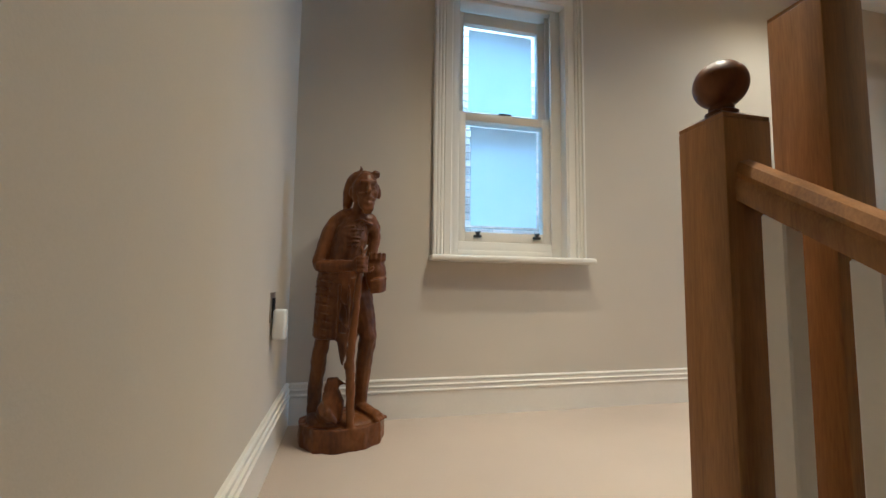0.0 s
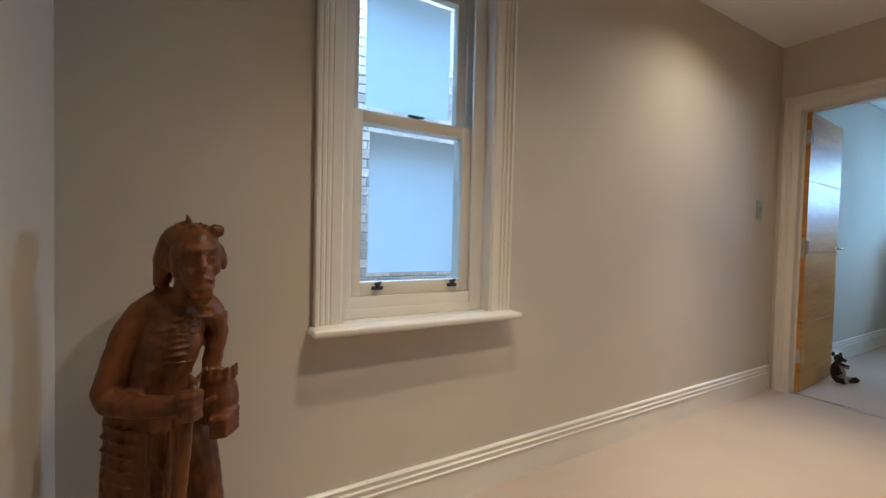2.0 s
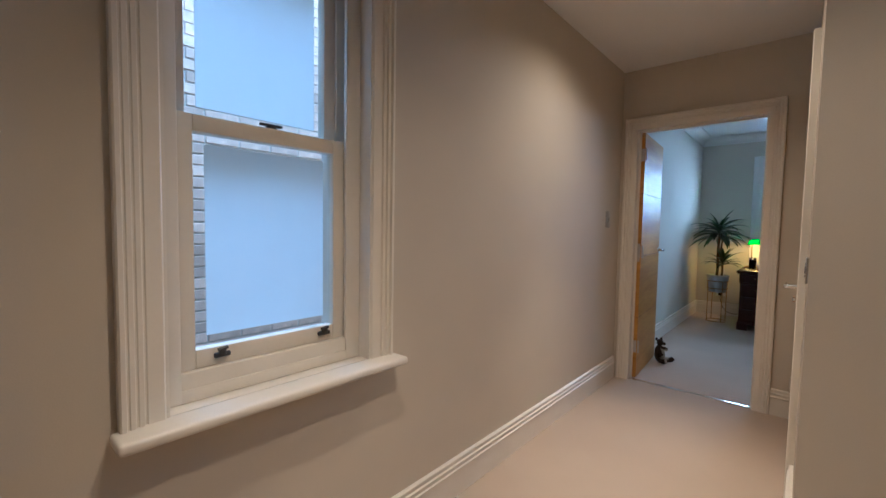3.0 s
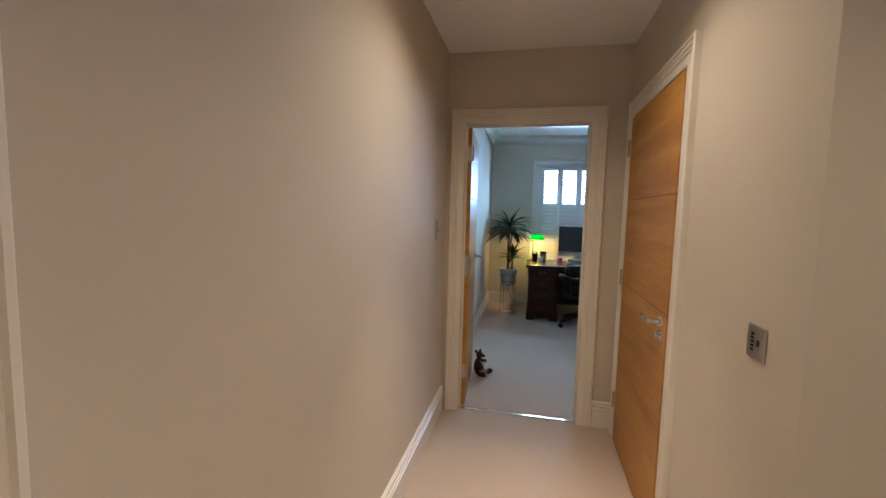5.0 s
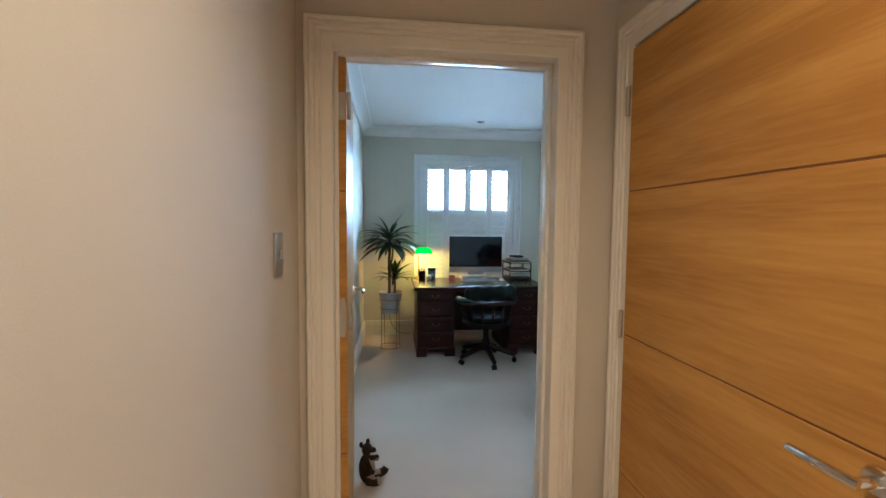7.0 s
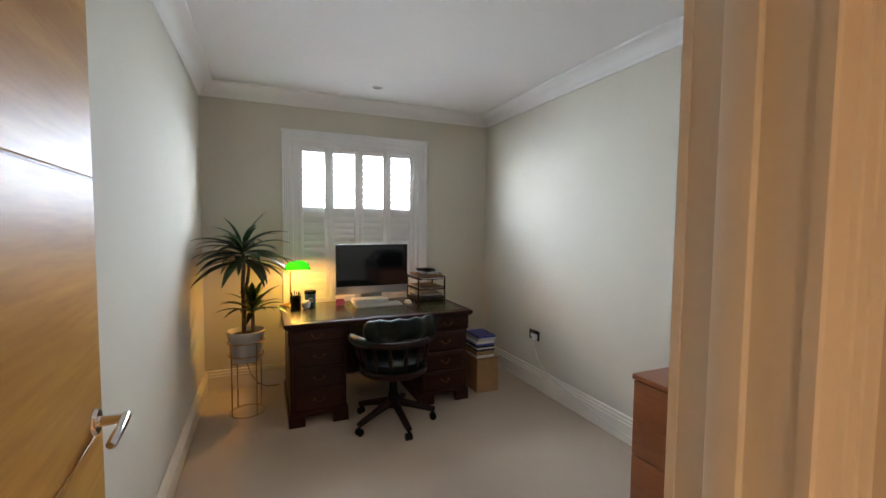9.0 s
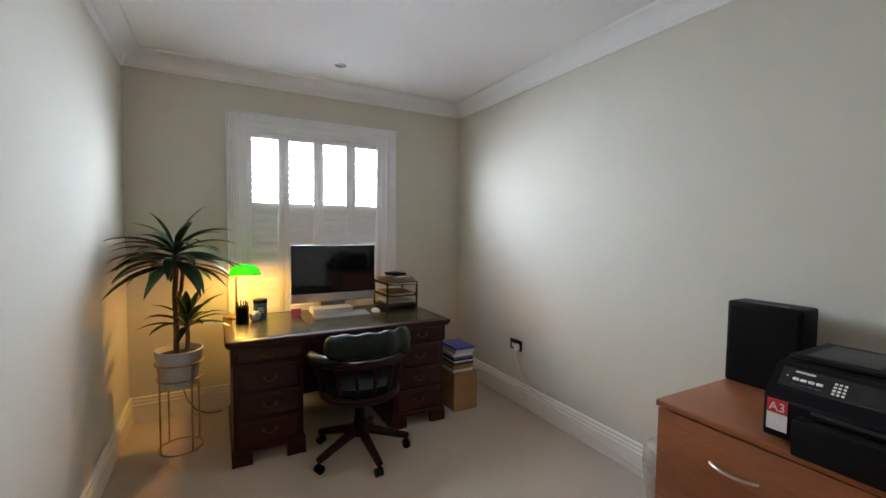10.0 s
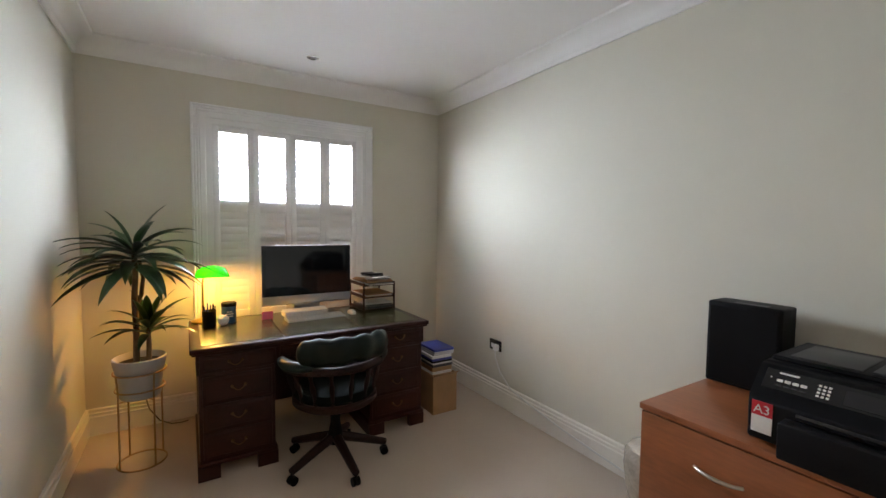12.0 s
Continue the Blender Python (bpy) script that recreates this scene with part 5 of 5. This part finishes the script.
for x in (0.02, PWD - 0.05):
    for y in (0.03, PDP - 0.05):
        bm = B()
        tube(bm, [(x, y, 0), (x, y, 0.014)], 0.012, 10)
        part("foot", bm, BLACK, pr)
# control panel on the sloping front: a local frame along x and up the slope
S0, S1 = Vector((0, PDP - 0.030, 0.165)), Vector((0, PDP - 0.085, 0.225))
slope = (S1 - S0).normalized()
outw = Vector((0, slope.z, -slope.y))


def on_panel(name, x0, x1, u0, u1, high, mat, label=""):
    bm = B()
    box(bm, x0, x1, u0, u1, 0.0, high, 0.0008, 1)
    m = Matrix((Vector((1, 0, 0)), slope, outw)).transposed().to_4x4()
    bmesh.ops.transform(bm, matrix=Matrix.Translation(S0) @ m, verts=bm.verts[:])
    return part(name, bm, mat, pr, label)


on_panel("control_panel", 0.02, PWD - 0.02, 0.004, 0.072, 0.002, SHEEN)
for i in range(4):
    on_panel("mode_button", 0.452 - 0.019 * i, 0.467 - 0.019 * i, 0.032, 0.041, 0.004, PALE)
    on_panel("status_bar", 0.452 - 0.019 * i, 0.467 - 0.019 * i, 0.018, 0.022, 0.003, GREYP)
for r in range(4):
    for c in range(3):
        on_panel("number_key", 0.365 - 0.011 * c, 0.372 - 0.011 * c, 0.016 + 0.011 * r, 0.0225 + 0.011 * r, 0.004, PALE)
on_panel("display", 0.16, 0.315, 0.012, 0.060, 0.0035, SCREEN)
on_panel("power_light", 0.480, 0.484, 0.040, 0.044, 0.0035, PALE)
on_panel("maker_mark", 0.418, 0.466, 0.059, 0.065, 0.003, CABLE, "small grey maker's mark as a plain bar")
st2 = B()
box(st2, 0.455, 0.508, PDP - 0.001, PDP + 0.0015, 0.088, 0.131, 0.0004, 1)
stk = part("sticker", st2, RED, pr, "red and white sticker reading A3")
bm = B()
box(bm, 0.455, 0.508, PDP - 0.001, PDP + 0.0016, 0.036, 0.0878, 0.0004, 1)
part("sticker_base", bm, PAPER, stk)
cu = bpy.data.curves.new("lettering", "FONT")
cu.body, cu.size, cu.extrude, cu.align_x = "A3", 0.037, 0.0004, "CENTER"
tmp = bpy.data.objects.new("lettering", cu)
scene.collection.objects.link(tmp)
me = bpy.data.meshes.new_from_object(tmp)
bpy.data.objects.remove(tmp)
me.materials.clear()
me.materials.append(PAPER)
tx = new("lettering", me)
tx.parent = stk
tx.matrix_local = Matrix.Translation((0.4815, PDP + 0.0022, 0.096)) @ Euler((radians(90), 0, radians(180))).to_matrix().to_4x4()

wb = thing("waste_basket", pose(5.525, -0.445, 0), "clear plastic-lined waste basket beside the cabinet", "waste basket")
bm = B()
lathe(bm, [(0, 0), (0.105, 0), (0.110, 0.006), (0.138, 0.27), (0.134, 0.27), (0.104, 0.008), (0, 0.008)], n=32)
part("bin", bm, BAG, wb)
bm = B()
lathe(bm, [(0.118, 0.10), (0.141, 0.20), (0.150, 0.285), (0.148, 0.325), (0.128, 0.362), (0.085, 0.382), (0.040, 0.386), (0.020, 0.410), (0.0, 0.412)], n=48)
for v in bm.verts:
    v.co += Vector((v.co.x, v.co.y, 0)).normalized() * 0.014 * noise.noise(v.co * 30)
part("liner", bm, BAG, wb, "crinkled clear plastic liner")

# ---- study: soft toy propping the door ----
ty = B()
blob(ty, (0, 0, 0.070), (0.046, 0.042, 0.075), (0, -8, 0))
blob(ty, (0.012, -0.012, 0.062), (0.042, 0.038, 0.062), (0, -8, 0))
blob(ty, (0.004, -0.004, 0.165), (0.034, 0.030, 0.030))
blob(ty, (0.020, -0.034, 0.160), (0.015, 0.022, 0.013))
blob(ty, (-0.018, 0.022, 0.192), (0.012, 0.012, 0.015))
blob(ty, (0.030, 0.004, 0.192), (0.012, 0.012, 0.015))
tube(ty, [(0.0, -0.02, 0.125), (0.022, -0.045, 0.120), (0.045, -0.05, 0.112)], [0.016, 0.014, 0.016], 10)
tube(ty, [(-0.02, -0.02, 0.120), (-0.03, -0.05, 0.085), (-0.025, -0.065, 0.070)], [0.016, 0.014, 0.015], 10)
tube(ty, [(0.03, -0.02, 0.024), (0.07, -0.055, 0.022), (0.095, -0.075, 0.026), (0.105, -0.080, 0.040)], [0.026, 0.022, 0.020, 0.022], 10)
tube(ty, [(-0.02, -0.02, 0.024), (-0.02, -0.07, 0.022), (-0.018, -0.095, 0.032)], [0.026, 0.022, 0.022], 10)
for f in ty.faces:
    c = f.calc_center_median()
    f.material_index = 1 if (c.y < -0.035 and 0.03 < c.z < 0.115 and c.x > -0.03 and abs(c.x - 0.015) < 0.05) else 0
toy = link("soft_toy", ty, [PLUSH, PLUSHT], 80)
toy.matrix_world = pose(4.88, 1.822, 0.0, 0, 0, -25)
toy.scale = (0.92, 0.92, 1.12)
tagged(toy, "small brown plush animal sitting against the door", "soft toy")

# ---- outside the landing window: neighbouring brick wall ----
YB = 3.90
bm = B()
box(bm, -3.0, 6.0, YB, YB + 0.24, -3.0, 4.4)
yard = structure("backdrop_brick_wall", bm, MORTAR, "buff stock brick wall across a narrow side passage", "brick wall")
bm = B()
box(bm, -3.0, 6.0, 2.32, YB, -3.1, -3.0)
structure("ground_passage", bm, MORTAR, "grey paved side passage", "ground")
bm = B()
box(bm, 0, 0.215, -0.012, 0, 0, 0.065, 0.004, 1)
bmesh.ops.recalc_face_normals(bm, faces=bm.faces[:])
brick_mesh = bpy.data.meshes.new("brick")
bm.to_mesh(brick_mesh)
bm.free()
brick_mesh.materials.append(BRICK)
upper = B()
for r in range(48):
    for c in range(9):
        x, z = 0.90 + 0.225 * c + (0.1125 if r % 2 else 0), -0.10 + 0.075 * r
        if r < 33:
            b = new("brick", brick_mesh)
            b.parent = yard
            b.location = (x, YB + 0.002, z)
        else:
            box(upper, x, x + 0.215, YB - 0.010, YB + 0.002, z, z + 0.065)
tagged(part("upper_bricks", upper, BRICK, yard), kind="stuff")
